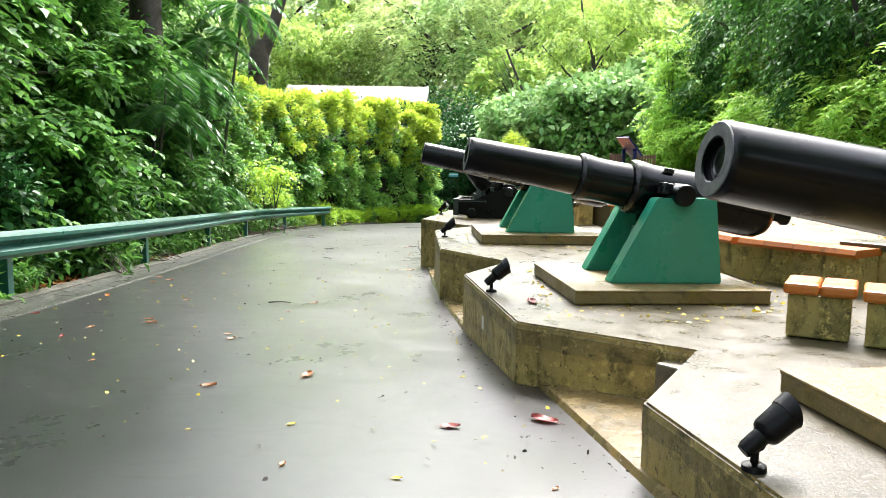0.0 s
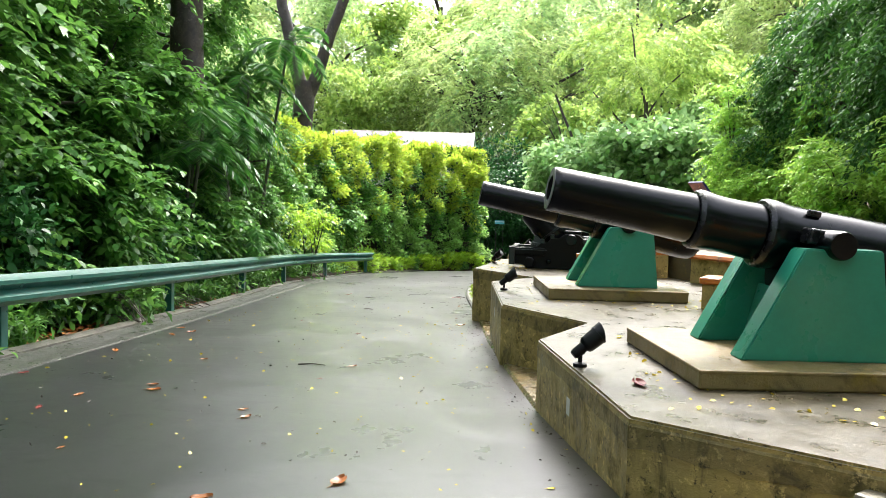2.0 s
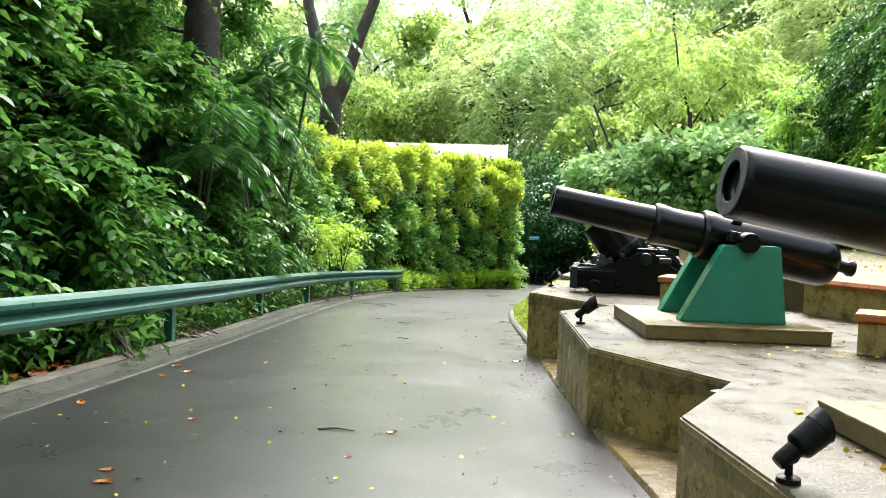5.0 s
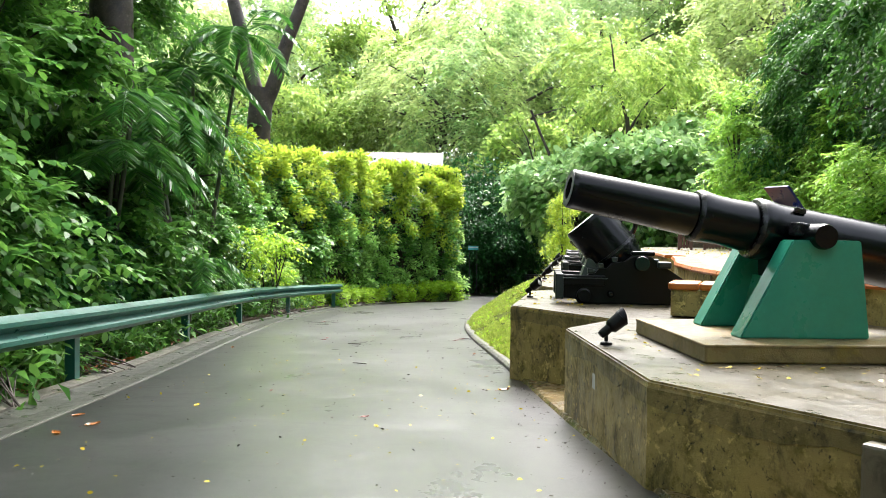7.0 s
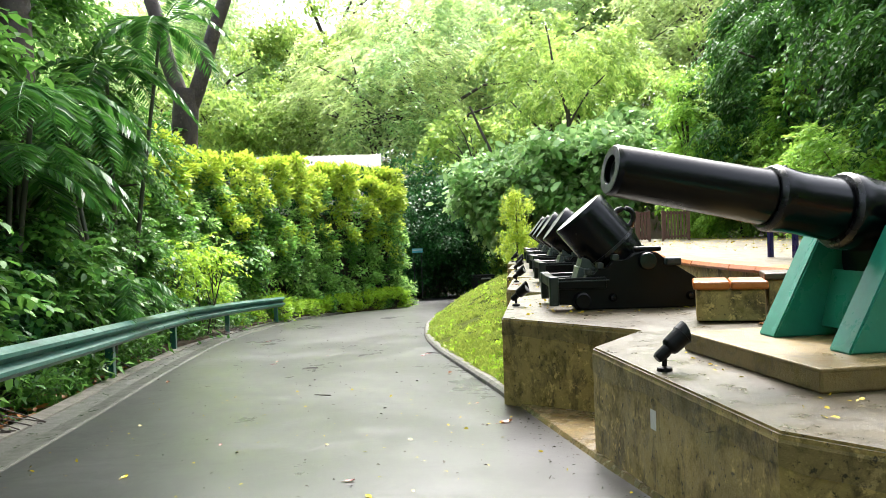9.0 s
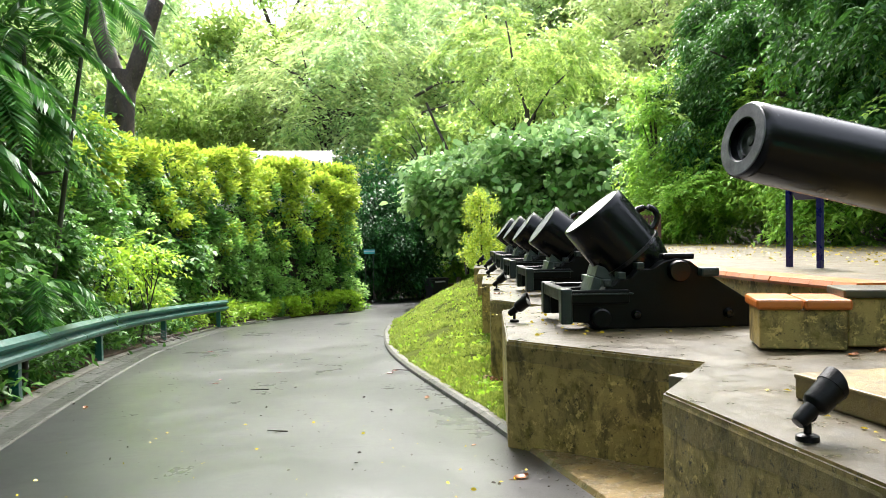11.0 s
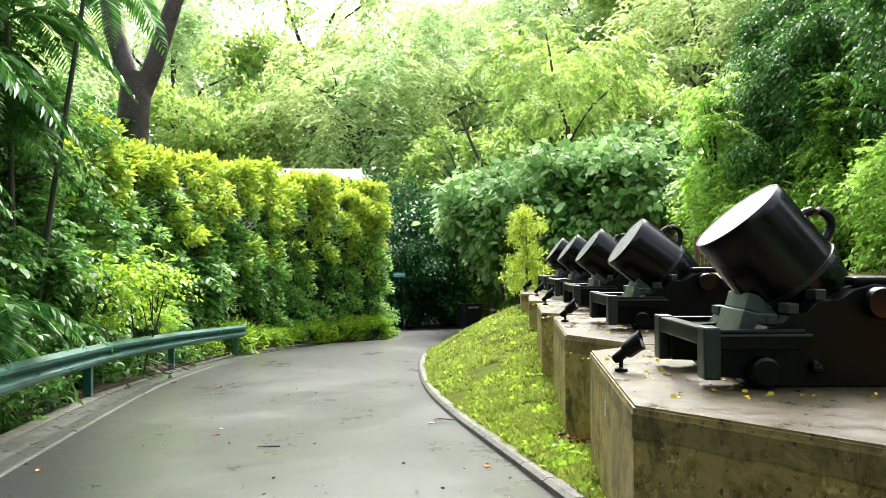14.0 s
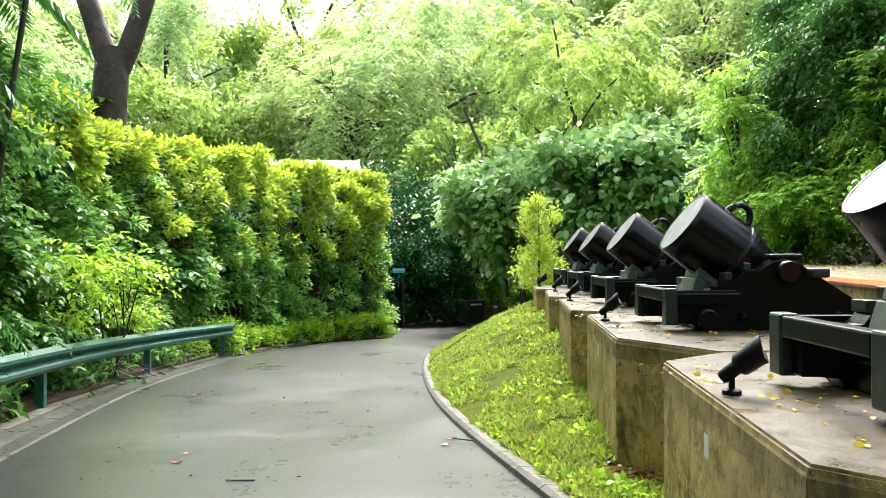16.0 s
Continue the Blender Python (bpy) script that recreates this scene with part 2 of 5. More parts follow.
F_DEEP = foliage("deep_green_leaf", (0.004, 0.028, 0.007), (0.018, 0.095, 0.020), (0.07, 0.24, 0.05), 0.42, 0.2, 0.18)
F_PALM = foliage("palm_leaf", (0.006, 0.042, 0.007), (0.03, 0.15, 0.02), (0.13, 0.36, 0.05), 0.4, 0.28, 0.2)
F_HEDGE = foliage("hedge_leaf", (0.02, 0.10, 0.015), (0.20, 0.49, 0.07), (0.54, 0.81, 0.24), 0.38, 0.55, 0.4)
F_GOLD = foliage("yellow_new_growth", (0.16, 0.34, 0.016), (0.34, 0.53, 0.03), (0.58, 0.68, 0.085), 0.42, 0.5, 0.4)
F_PALE = foliage("feathery_light_leaf", (0.04, 0.13, 0.018), (0.33, 0.55, 0.115), (0.74, 0.85, 0.36), 0.45, 0.5, 0.35)
F_PALE2 = foliage("cool_light_leaf", (0.03, 0.12, 0.02), (0.24, 0.49, 0.115), (0.64, 0.80, 0.36), 0.45, 0.5, 0.35)
F_BROAD = foliage("broad_leaf", (0.045, 0.18, 0.026), (0.20, 0.43, 0.09), (0.52, 0.72, 0.31), 0.32, 0.38, 0.5)
F_YOUNG = foliage("young_tree_leaf", (0.06, 0.18, 0.02), (0.24, 0.44, 0.06), (0.54, 0.68, 0.18), 0.5, 0.5)
F_LIME = foliage("lime_leaf", (0.16, 0.36, 0.015), (0.29, 0.53, 0.028), (0.46, 0.66, 0.055), 0.42, 0.5)
F_BRIGHT = foliage("bright_terrace_leaf", (0.06, 0.22, 0.016), (0.22, 0.50, 0.04), (0.50, 0.74, 0.12), 0.45, 0.46, 0.3)
F_GRASS = foliage("grass_blade", (0.08, 0.16, 0.014), (0.22, 0.33, 0.035), (0.40, 0.48, 0.09), 0.5, 0.4)
F_BROWN = foliage("fallen_leaf_brown", (0.14, 0.045, 0.012), (0.24, 0.085, 0.018), (0.32, 0.15, 0.03), 0.35, 0.1)
F_YELLOW = foliage("fallen_petal_yellow", (0.50, 0.38, 0.01), (0.60, 0.47, 0.012), (0.66, 0.55, 0.02), 0.4, 0.15)
F_RED = foliage("fallen_leaf_red", (0.13, 0.018, 0.018), (0.20, 0.035, 0.028), (0.26, 0.06, 0.04), 0.35, 0.1)


# ---- mesh helpers ----
def finish(bm, name, material, smooth=False):
    bmesh.ops.recalc_face_normals(bm, faces=bm.faces)
    me = bpy.data.meshes.new(name)
    bm.to_mesh(me)
    bm.free()
    for m in material if isinstance(material, (list, tuple)) else [material]:
        me.materials.append(m)
    if smooth:
        me.shade_smooth()
        me.set_sharp_from_angle(angle=radians(38))
    return me


def part(name, bm, material, parent=None, label="", smooth=False, at=None):
    """Links a bmesh, or a finished mesh, as one object under a thing or a part."""
    me = bm if isinstance(bm, bpy.types.Mesh) else finish(bm, name, material, smooth)
    ob = new(name, me)
    if parent is not None:
        ob.parent = parent
    if at is not None:
        ob.matrix_basis = at
    if label:
        tagged(ob, label)
    return ob


def thing(name, label, category, group="", kind="", at=None):
    ob = new(name)
    ob.empty_display_size = 0.2
    if at is not None:
        ob.matrix_basis = at
    return tagged(ob, label, category, group, kind)


def box(bm, lo, hi, bevel=0.0, m=None):
    verts = bmesh.ops.create_cube(bm, size=1.0)["verts"]
    mid = [(a + b) / 2 for a, b in zip(lo, hi)]
    for v in verts:
        v.co = Vector((mid[i] + v.co[i] * (hi[i] - lo[i]) for i in range(3)))
    if bevel:
        edges = list({e for v in verts for e in v.link_edges})
        got = bmesh.ops.bevel(bm, geom=edges, offset=bevel, segments=2, affect="EDGES", profile=0.5)
        verts = list({v for f in got["faces"] for v in f.verts} | {v for v in verts if v.is_valid})
    if m is not None:
        bmesh.ops.transform(bm, matrix=m, verts=verts)
    return bm


def boxed(lo, hi, bevel=0.0, m=None):
    return box(bmesh.new(), lo, hi, bevel, m)


def prism(bm, outline, z0, z1, bevel=0.0):
    """An upright prism on a flat outline; z1 may be a function of x, y."""
    low = [bm.verts.new((x, y, z0)) for x, y in outline]
    top = [bm.verts.new((x, y, z1(x, y) if callable(z1) else z1)) for x, y in outline]
    n = len(outline)
    caps = [bm.faces.new(top), bm.faces.new(low[::-1])]
    for i in range(n):
        bm.faces.new((low[i], low[(i + 1) % n], top[(i + 1) % n], top[i]))
    if bevel:
        bmesh.ops.bevel(bm, geom=list(caps[0].edges), offset=bevel, segments=2, affect="EDGES")
    return bm


def lathe(bm, profile, steps=40, m=None, close=True):
    """A solid of revolution round x: profile of (x, radius)."""
    rings = []
    for x, r in profile:
        if r <= 1e-5:
            rings.append([bm.verts.new((x, 0, 0))])
        else:
            rings.append([bm.verts.new((x, r * math.cos(a), r * math.sin(a))) for a in (2 * math.pi * i / steps for i in range(steps))])
    made = [v for r in rings for v in r]
    for a, b in zip(rings, rings[1:]):
        for i in range(steps):
            j = (i + 1) % steps
            if len(a) == 1 and len(b) > 1:
                bm.faces.new((a[0], b[j], b[i]))
            elif len(b) == 1 and len(a) > 1:
                bm.faces.new((a[i], a[j], b[0]))
            elif len(a) > 1:
                bm.faces.new((a[i], a[j], b[j], b[i]))
    if m is not None:
        bmesh.ops.transform(bm, matrix=m, verts=made)
    return bm


def tube(bm, points, radii, steps=8, caps=True):
    """A tapered tube along points."""
    rings, up = [], Vector((0.31, 0.17, 0.93))
    pts = [Vector(p) for p in points]
    for i, p in enumerate(pts):
        d = (pts[min(i + 1, len(pts) - 1)] - pts[max(i - 1, 0)]).normalized()
        a = d.cross(up if abs(d.dot(up)) < 0.95 else Vector((1, 0, 0))).normalized()
        b = d.cross(a)
        r = radii[i] if isinstance(radii, (list, tuple)) else radii
        rings.append([bm.verts.new(p + r * (a * math.cos(t) + b * math.sin(t))) for t in (2 * math.pi * k / steps for k in range(steps))])
    for a, b in zip(rings, rings[1:]):
        for i in range(steps):
            j = (i + 1) % steps
            bm.faces.new((a[i], a[j], b[j], b[i]))
    if caps:
        bm.faces.new(rings[0][::-1])
        bm.faces.new(rings[-1])
    return bm


def sweep(bm, path, section):
    """A flat section of (across, up) carried along a path of (x, y, z)."""
    rows = []
    for i, p in enumerate(path):
        a, b = Vector(path[max(i - 1, 0)]), Vector(path[min(i + 1, len(path) - 1)])
        d = b - a
        side = Vector((d.y, -d.x, 0)).normalized()
        rows.append([bm.verts.new(Vector(p) + side * s + Vector((0, 0, u))) for s, u in section])
    n = len(section)
    for a, b in zip(rows, rows[1:]):
        for i in range(n):
            bm.faces.new((a[i], a[(i + 1) % n], b[(i + 1) % n], b[i]))
    bm.faces.new(rows[0][::-1])
    bm.faces.new(rows[-1])
    return bm


def curve_x(table):
    ys, xs = [p[1] for p in table], [p[0] for p in table]
    return lambda y: float(np.interp(y, ys, xs))


def smooth_path(table, step=0.5):
    """Points through a table of (x, y), along y, rounded off a little."""
    f = curve_x(table)
    y, out = table[0][1], []
    while y < table[-1][1] + 1e-6:
        out.append((sum(f(y + d) for d in (-1.2, -0.6, 0, 0.6, 1.2)) / 5, y))
        y += step
    return out


# ---- leaves ----
def leaf_mesh(name, base, way, size, width, material, fold=0.12, rng=None, tumble=0.45):
    """Many leaves in one mesh: each is a folded diamond from base along way."""
    n = len(base)
    way = way / np.maximum(np.linalg.norm(way, axis=1, keepdims=True), 1e-6)
    side = np.cross(way, rng.normal(size=(n, 3)) * tumble + np.array([0, 0, 1.0]))
    side /= np.maximum(np.linalg.norm(side, axis=1, keepdims=True), 1e-6)
    nor = np.cross(side, way)
    size = np.asarray(size).reshape(-1, 1)
    k = 6 if width >= 0.5 else 4
    v = np.empty((n, k, 3))
    v[:, 0], v[:, k // 2] = base, base + way * size - nor * size * fold
    if k == 4:
        mid = base + way * size * 0.45
        v[:, 1] = mid + side * size * width * 0.5 + nor * size * fold
        v[:, 3] = mid - side * size * width * 0.5 + nor * size * fold
    else:
        for j, u, w in ((1, 0.25, 0.42), (2, 0.68, 0.46), (4, 0.68, -0.46), (5, 0.25, -0.42)):
            v[:, j] = base + way * size * u + side * size * width * w + nor * size * fold * (1.0 - 0.6 * u)
    me = bpy.data.meshes.new(name)
    me.vertices.add(k * n)
    me.vertices.foreach_set("co", v.astype(np.float32).ravel())
    me.loops.add(k * n)
    me.loops.foreach_set("vertex_index", np.arange(k * n, dtype=np.int32))
    me.polygons.add(n)
    me.polygons.foreach_set("loop_start", np.arange(0, k * n, k, dtype=np.int32))
    me.update(calc_edges=True)
    me.materials.append(material)
    return me


def sprays(centres, out, rng, count, length, leaf, width, material, name, pairs=5, droop=0.5):
    """Compound leaves: sprays that leave the clump centres outward, with leaflets in pairs along each."""
    k = rng.integers(0, len(centres), count)
    d = out[k] + rng.normal(size=(count, 3)) * 0.6
    d[:, 2] = 0.5 * d[:, 2] - 0.7 * droop * rng.random(count)
    d /= np.linalg.norm(d, axis=1, keepdims=True)
    root = centres[k] + rng.normal(size=(count, 3)) * length * np.array([0.42, 0.42, 0.3])
    side = np.cross(d, np.array([0, 0, 1.0]) + rng.normal(size=(count, 3)) * 0.25)
    side /= np.maximum(np.linalg.norm(side, axis=1, keepdims=True), 1e-6)
    ln = length * rng.uniform(0.6, 1.25, (count, 1))
    bases, ways, sizes = [], [], []
    for i in range(pairs):
        u = (i + 0.6) / pairs
        p = root + d * ln * u
        p[:, 2] -= (ln[:, 0] * u) ** 2 * droop * 0.9
        for s in (-1, 1):
            w = d * 0.55 + side * s * 0.85 + rng.normal(size=(count, 3)) * 0.14
            w[:, 2] -= 0.12 + droop * 0.25
            bases.append(p), ways.append(w)
            sizes.append(leaf * rng.uniform(0.7, 1.2, count) * (1.1 - 0.4 * abs(u - 0.4)))
    return leaf_mesh(name, np.concatenate(bases), np.concatenate(ways), np.concatenate(sizes), width, material, 0.1, rng, 0.22)


def single_leaves(centres, out, rng, count, spread, leaf, width, material, name, droop=0.6):
    k = rng.integers(0, len(centres), count)
    base = centres[k] + rng.normal(size=(count, 3)) * np.array([spread, spread, spread * 0.7])
    w = out[k] * 0.8 + rng.normal(size=(count, 3)) * 0.7
    w[:, 2] -= droop * rng.random(count)
    return leaf_mesh(name, base, w, leaf * rng.uniform(0.6, 1.3, count), width, material, 0.12, rng)


def clumps(rng, count, radius, lift, squash=1.0, hollow=0.45):
    """Clump centres inside an uneven crown, and the way out of the crown at each."""
    d = rng.normal(size=(count, 3))
    d /= np.linalg.norm(d, axis=1, keepdims=True)
    r = (hollow + (1 - hollow) * rng.random((count, 1)) ** 0.6) * rng.uniform(0.75, 1.15, (count, 1))
    c = d * r * np.array([radius, radius, radius * squash])
    c[:, 2] += lift
    out = d * np.array([1, 1, 0.6])
    return c, out / np.linalg.norm(out, axis=1, keepdims=True)


def limbs(rng, trunk, crown, count, r0):
    """Limbs from the top half of a trunk towards clump centres."""
    bm = bmesh.new()
    pick = rng.permutation(len(crown))[:count]
    for k in pick:
        t = rng.uniform(0.45, 1.0)
        i = min(int(t * (len(trunk) - 1)), len(trunk) - 2)
        a = Vector(trunk[i]).lerp(Vector(trunk[i + 1]), t * (len(trunk) - 1) - i)
        b = Vector(crown[k])
        m = a.lerp(b, 0.5) + Vector((0, 0, 0.12 * (b - a).length))
        tube(bm, (a, m, b), (r0 * 0.5, r0 * 0.3, r0 * 0.1), 6)
    return bm


# ---- road, kerbs, ground ----
def road_z(y):
    return 0.377 - 0.0543 * y


LEFT_IN = [(-4.15, -14), (-4.2, 8.5), (-4.4, 12.5), (-4.62, 15.5), (-4.85, 18), (-5.05, 20.7), (-5.25, 24), (-5.15, 27.3), (-4.6, 32.2), (-2.9, 36.8), (-0.4, 39.3), (0.3, 41)]
LEFT_OUT = [(-4.7, -14), (-4.75, 8), (-4.95, 12), (-5.08, 15), (-5.4, 18), (-5.65, 21), (-5.82, 24), (-5.65, 27), (-5.1, 32), (-3.3, 37.3), (-0.8, 39.6), (-0.1, 41)]
RIGHT = [(2.4, -14), (1.6, -0.5), (1.2, 2.3), (0.97, 4.0), (0.77, 5.3), (0.6, 6.3), (0.22, 7.8), (0.0, 9.8), (-0.2, 11.9), (-0.38, 14.7), (-0.6, 17.5), (-0.84, 20.5), (-0.9, 23.3), (-0.7, 27.2), (-0.3, 30.9), (1.25, 38.3), (3.9, 48.4), (9.0, 58.0), (15.0, 66.0)]
left_in, left_out, right_x = curve_x(LEFT_IN), curve_x(LEFT_OUT), curve_x(RIGHT)

bm = bmesh.new()
rows = []
for y in np.arange(-14, 66.1, 0.5):
    a = left_in(y) if y < 39.2 else -16.0 if y < 50 else right_x(y) - 6.0
    b = right_x(y) + 0.02
    rows.append([bm.verts.new((a + (b - a) * u, y, road_z(y) + 0.03 * math.sin(math.pi * u) * (y < 39))) for u in np.linspace(0, 1, 9)])
for a, b in zip(rows, rows[1:]):
    for i in range(8):
        bm.faces.new((a[i], a[i + 1], b[i + 1], b[i]))
tagged(part("road", bm, ASPHALT, smooth=True), "wet dark asphalt road curving downhill with scattered leaves", "road", kind="structure")

bm = bmesh.new()
path = [(x, y, road_z(y)) for x, y in smooth_path(LEFT_OUT[:-2], 0.5)]
sweep(bm, path, [(-0.09, -0.3), (0.09, -0.3), (0.09, 0.03), (-0.07, 0.05)])
tagged(part("kerb_left", bm, KERB), "low worn concrete kerb beside the guardrail", "kerb", kind="structure")
bm = bmesh.new()
rows = []
for y in np.arange(-14, 35.1, 0.5):
    a, b = left_out(y) + 0.06, left_in(y) + 0.01
    rows.append([bm.verts.new((a + (b - a) * u, y, road_z(y) + h)) for u, h in ((0, 0.012), (0.5, -0.012), (0.98, 0.012), (1.0, -0.05))])
for a, b in zip(rows, rows[1:]):
    for i in range(3):
        bm.faces.new((a[i], a[i + 1], b[i + 1], b[i]))
tagged(part("gutter", bm, GUTTER), "shallow dark stone drainage gutter along the road", "gutter", kind="structure")

bm = bmesh.new()
sweep(bm, [(x, y, road_z(y)) for x, y in smooth_path(LEFT_IN[:-3], 0.5)], [(-0.025, -0.1), (0.025, -0.1), (0.025, 0.004), (-0.02, 0.012)])
tagged(part("gutter_edging", bm, EDGING), "narrow worn concrete edging between gutter and asphalt", "kerb", kind="structure")

kerb_right = tagged(thing("kerb_right", "curved concrete kerb stones between road and lawn", "kerb", kind="structure"))
pts = smooth_path([p for p in RIGHT if 14 < p[1] < 60], 0.6)
for (xa, ya), (xb, yb) in zip(pts, pts[1:]):
    bm = bmesh.new()
    d = Vector((xb - xa, yb - ya, 0)).normalized() * 0.006
    sweep(bm, [(xa + d.x, ya + d.y, road_z(ya)), (xb - d.x, yb - d.y, road_z(yb))], [(-0.01, -0.2), (0.13, -0.2), (0.13, 0.06), (0.03, 0.07), (-0.01, 0.045)])
    part("kerb_stone", bm, KERB, kerb_right)


def ground_z(x, y):
    """The lie of the land: near the road just under it, then a bank to both sides and wooded hills far off."""
    base = road_z(max(-20.0, min(y, 60.0))) - 0.2
    if x < -5.3:
        base -= 0.10 * min(-5.3 - x, 6.0)
    if x > 9:
        base += min((x - 9) * 0.45, 9.0)
    far = max(0.0, math.hypot(x, y - 20) - 42)
    base += min(far * 0.22, 18.0) * (0.35 if x < -10 and y < 30 else 1.0)
    return base


bm = bmesh.new()
axis = [-900, -400, -200, -120, -80, -60, -48] + list(range(-40, 41, 2)) + [48, 60, 80, 120, 200, 400, 900]
rows = [[bm.verts.new((x, y + 20, ground_z(x, y + 20) + 0.25 * noise.noise((x * 0.1, y * 0.1, 0)) * (abs(x) > 12))) for x in axis] for y in axis]
for a, b in zip(rows, rows[1:]):
    for i in range(len(axis) - 1):
        bm.faces.new((a[i], a[i + 1], b[i + 1], b[i]))
tagged(part("ground", bm, SOIL, smooth=True), "shaded soil covered in leaf litter and low growth", "ground", kind="structure")

# ---- gun platforms ----
PLATFORMS = [
    # near vertex, far corner, junction, top
    ((1.4, 2.2), (1.0, 4.1), (1.55, 5.12), 0.50),
    ((0.55, 5.81), (0.215, 7.88), (0.75, 8.95), 0.49),
    ((-0.05, 10.05), (-0.18, 12.4), (0.51, 13.3), 0.46),
    ((-0.49, 14.65), (-0.03, 16.95), (0.5, 17.3), 0.435),
    ((0.10, 18.22), (0.55, 20.5), (0.95, 20.8), 0.44),
    ((0.56, 21.2), (1.0, 23.4), (1.4, 23.7), 0.44),
    ((1.02, 24.1), (1.42, 26.0), (1.75, 26.3), 0.44),
    ((1.4, 26.6), (1.7, 28.2), (4.2, 28.6), 0.44),
]
before = (2.3, 1.3)
for V, C, J, top in PLATFORMS:
    outline = [V, before, (5.2, before[1]), (5.2, J[1]), J, C]
    bm = prism(bmesh.new(), outline, -2.2, top, 0.012)
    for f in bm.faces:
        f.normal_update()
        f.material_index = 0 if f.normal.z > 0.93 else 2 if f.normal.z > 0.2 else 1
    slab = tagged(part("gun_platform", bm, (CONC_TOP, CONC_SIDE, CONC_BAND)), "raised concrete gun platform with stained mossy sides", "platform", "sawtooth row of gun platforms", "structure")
    walls = [before, V, C, J]
    for p, q in zip(walls, walls[1:]):
        p, q = Vector((*p, 0)), Vector((*q, 0))
        n = max(2, round((q - p).length / 0.09))
        away = Vector((p.y - q.y, q.x - p.x, 0)).normalized() * 0.005
        bm, rows = bmesh.new(), []
        for i in range(n + 1):
            c = p.lerp(q, i / n)
            low = top - 0.15 - 0.05 * noise.noise((c.x * 1.7, c.y * 1.7, 5.0)) - 0.03 * noise.noise((c.x * 9, c.y * 9, 2.0))
            rows.append([bm.verts.new(c + away * u + Vector((0, 0, w))) for u, w in ((-0.9, top - 0.02), (1.0, top - 0.045), (1.0, low), (-0.9, low - 0.004))])
        for a, b in zip(rows, rows[1:]):
            for i in range(3):
                bm.faces.new((a[i], a[i + 1], b[i + 1], b[i]))
        part("slab_edge", bm, CONC_BAND, slab, "darker stained slab edge")
    before = J

bm = bmesh.new()
rows = []
for y in np.arange(-3, 15.3, 0.5):
    rows.append([bm.verts.new((right_x(y) + d, y, road_z(y) + h)) for d, h in ((0.0, 0.0), (0.02, 0.035), (0.6, 0.05), (2.2, 0.06))])
for a, b in zip(rows, rows[1:]):
    for i in range(3):
        bm.faces.new((a[i], a[i + 1], b[i + 1], b[i]))
tagged(part("pavement", bm, CONC_APRON), "ochre stained concrete apron at the foot of the platforms", "pavement", kind="structure")

# lawn between kerb and platforms
FOOT = [(-0.4, 14.7), (0.12, 18.2), (0.6, 20.5), (1.05, 23.4), (1.47, 26.0), (1.8, 28.2), (4.2, 31.5), (7.0, 38.0), (10.0, 48.0), (16.0, 58.0)]
FOOT_Z = [(14.7, -0.44), (18.2, -0.5), (20.2, -0.45), (22.0, -0.25), (24.5, 0.06), (28.5, 0.16), (34.0, 0.1), (48.0, -0.9), (58, -1.8)]
foot_x = curve_x(FOOT)


def foot_z(y):
    return float(np.interp(y, [p[0] for p in FOOT_Z], [p[1] for p in FOOT_Z]))


def lawn_point(y, v):
    a = Vector((right_x(y) + 0.12, y, road_z(y) + 0.05))
    b = Vector((foot_x(y) + 0.35, y, max(foot_z(y), road_z(y) + 0.05)))
    p = a.lerp(b, v)
    p.z = a.z + (b.z - a.z) * (1 - (1 - v) ** 1.6)
    p.z += 0.05 * noise.noise((p.x * 1.3, p.y * 1.3, 0)) * min(1, 6 * v)
    return p


bm = bmesh.new()
rows = [[bm.verts.new(lawn_point(y, v)) for v in np.linspace(0, 1, 12)] for y in np.arange(14.8, 58, 0.25)]
for a, b in zip(rows, rows[1:]):
    for i in range(11):
        bm.faces.new((a[i], a[i + 1], b[i + 1], b[i]))
tagged(part("lawn", bm, TURF, smooth=True), "sloping mown grass bank below the platforms", "lawn", kind="structure")

# soil verge on the outside of the bend
bm = bmesh.new()
verge = [(-5.85, 22), (-5.7, 27), (-5.15, 32), (-3.35, 37.3), (-0.95, 39.7), (-0.6, 41.0), (-1.6, 42.5), (-7.5, 43), (-12, 36), (-10, 22)]
prism(bm, verge, -3.0, lambda x, y: road_z(y) + 0.09)
tagged(part("verge", bm, SOIL), "planted soil verge under the hedge", "verge", kind="structure")

# terrace behind the guns
TERRACE = [(2.6, -6), (3.4, 1), (3.8, 5), (4.0, 7.3), (3.1, 8.6), (2.85, 10), (3.15, 11.6), (3.5, 12.6), (2.85, 13.5), (2.5, 14.3), (2.55, 16.4), (2.75, 17.9), (3.2, 19.5), (3.65, 21.5), (4.05, 25), (4.4, 29.5), (5.8, 34), (14, 35), (17, 20), (17, -6)]
bm = prism(bmesh.new(), TERRACE, -1.5, 0.80)
tagged(part("terrace", bm, PAVING), "wet paved terrace sprinkled with yellow petals", "terrace", kind="structure")


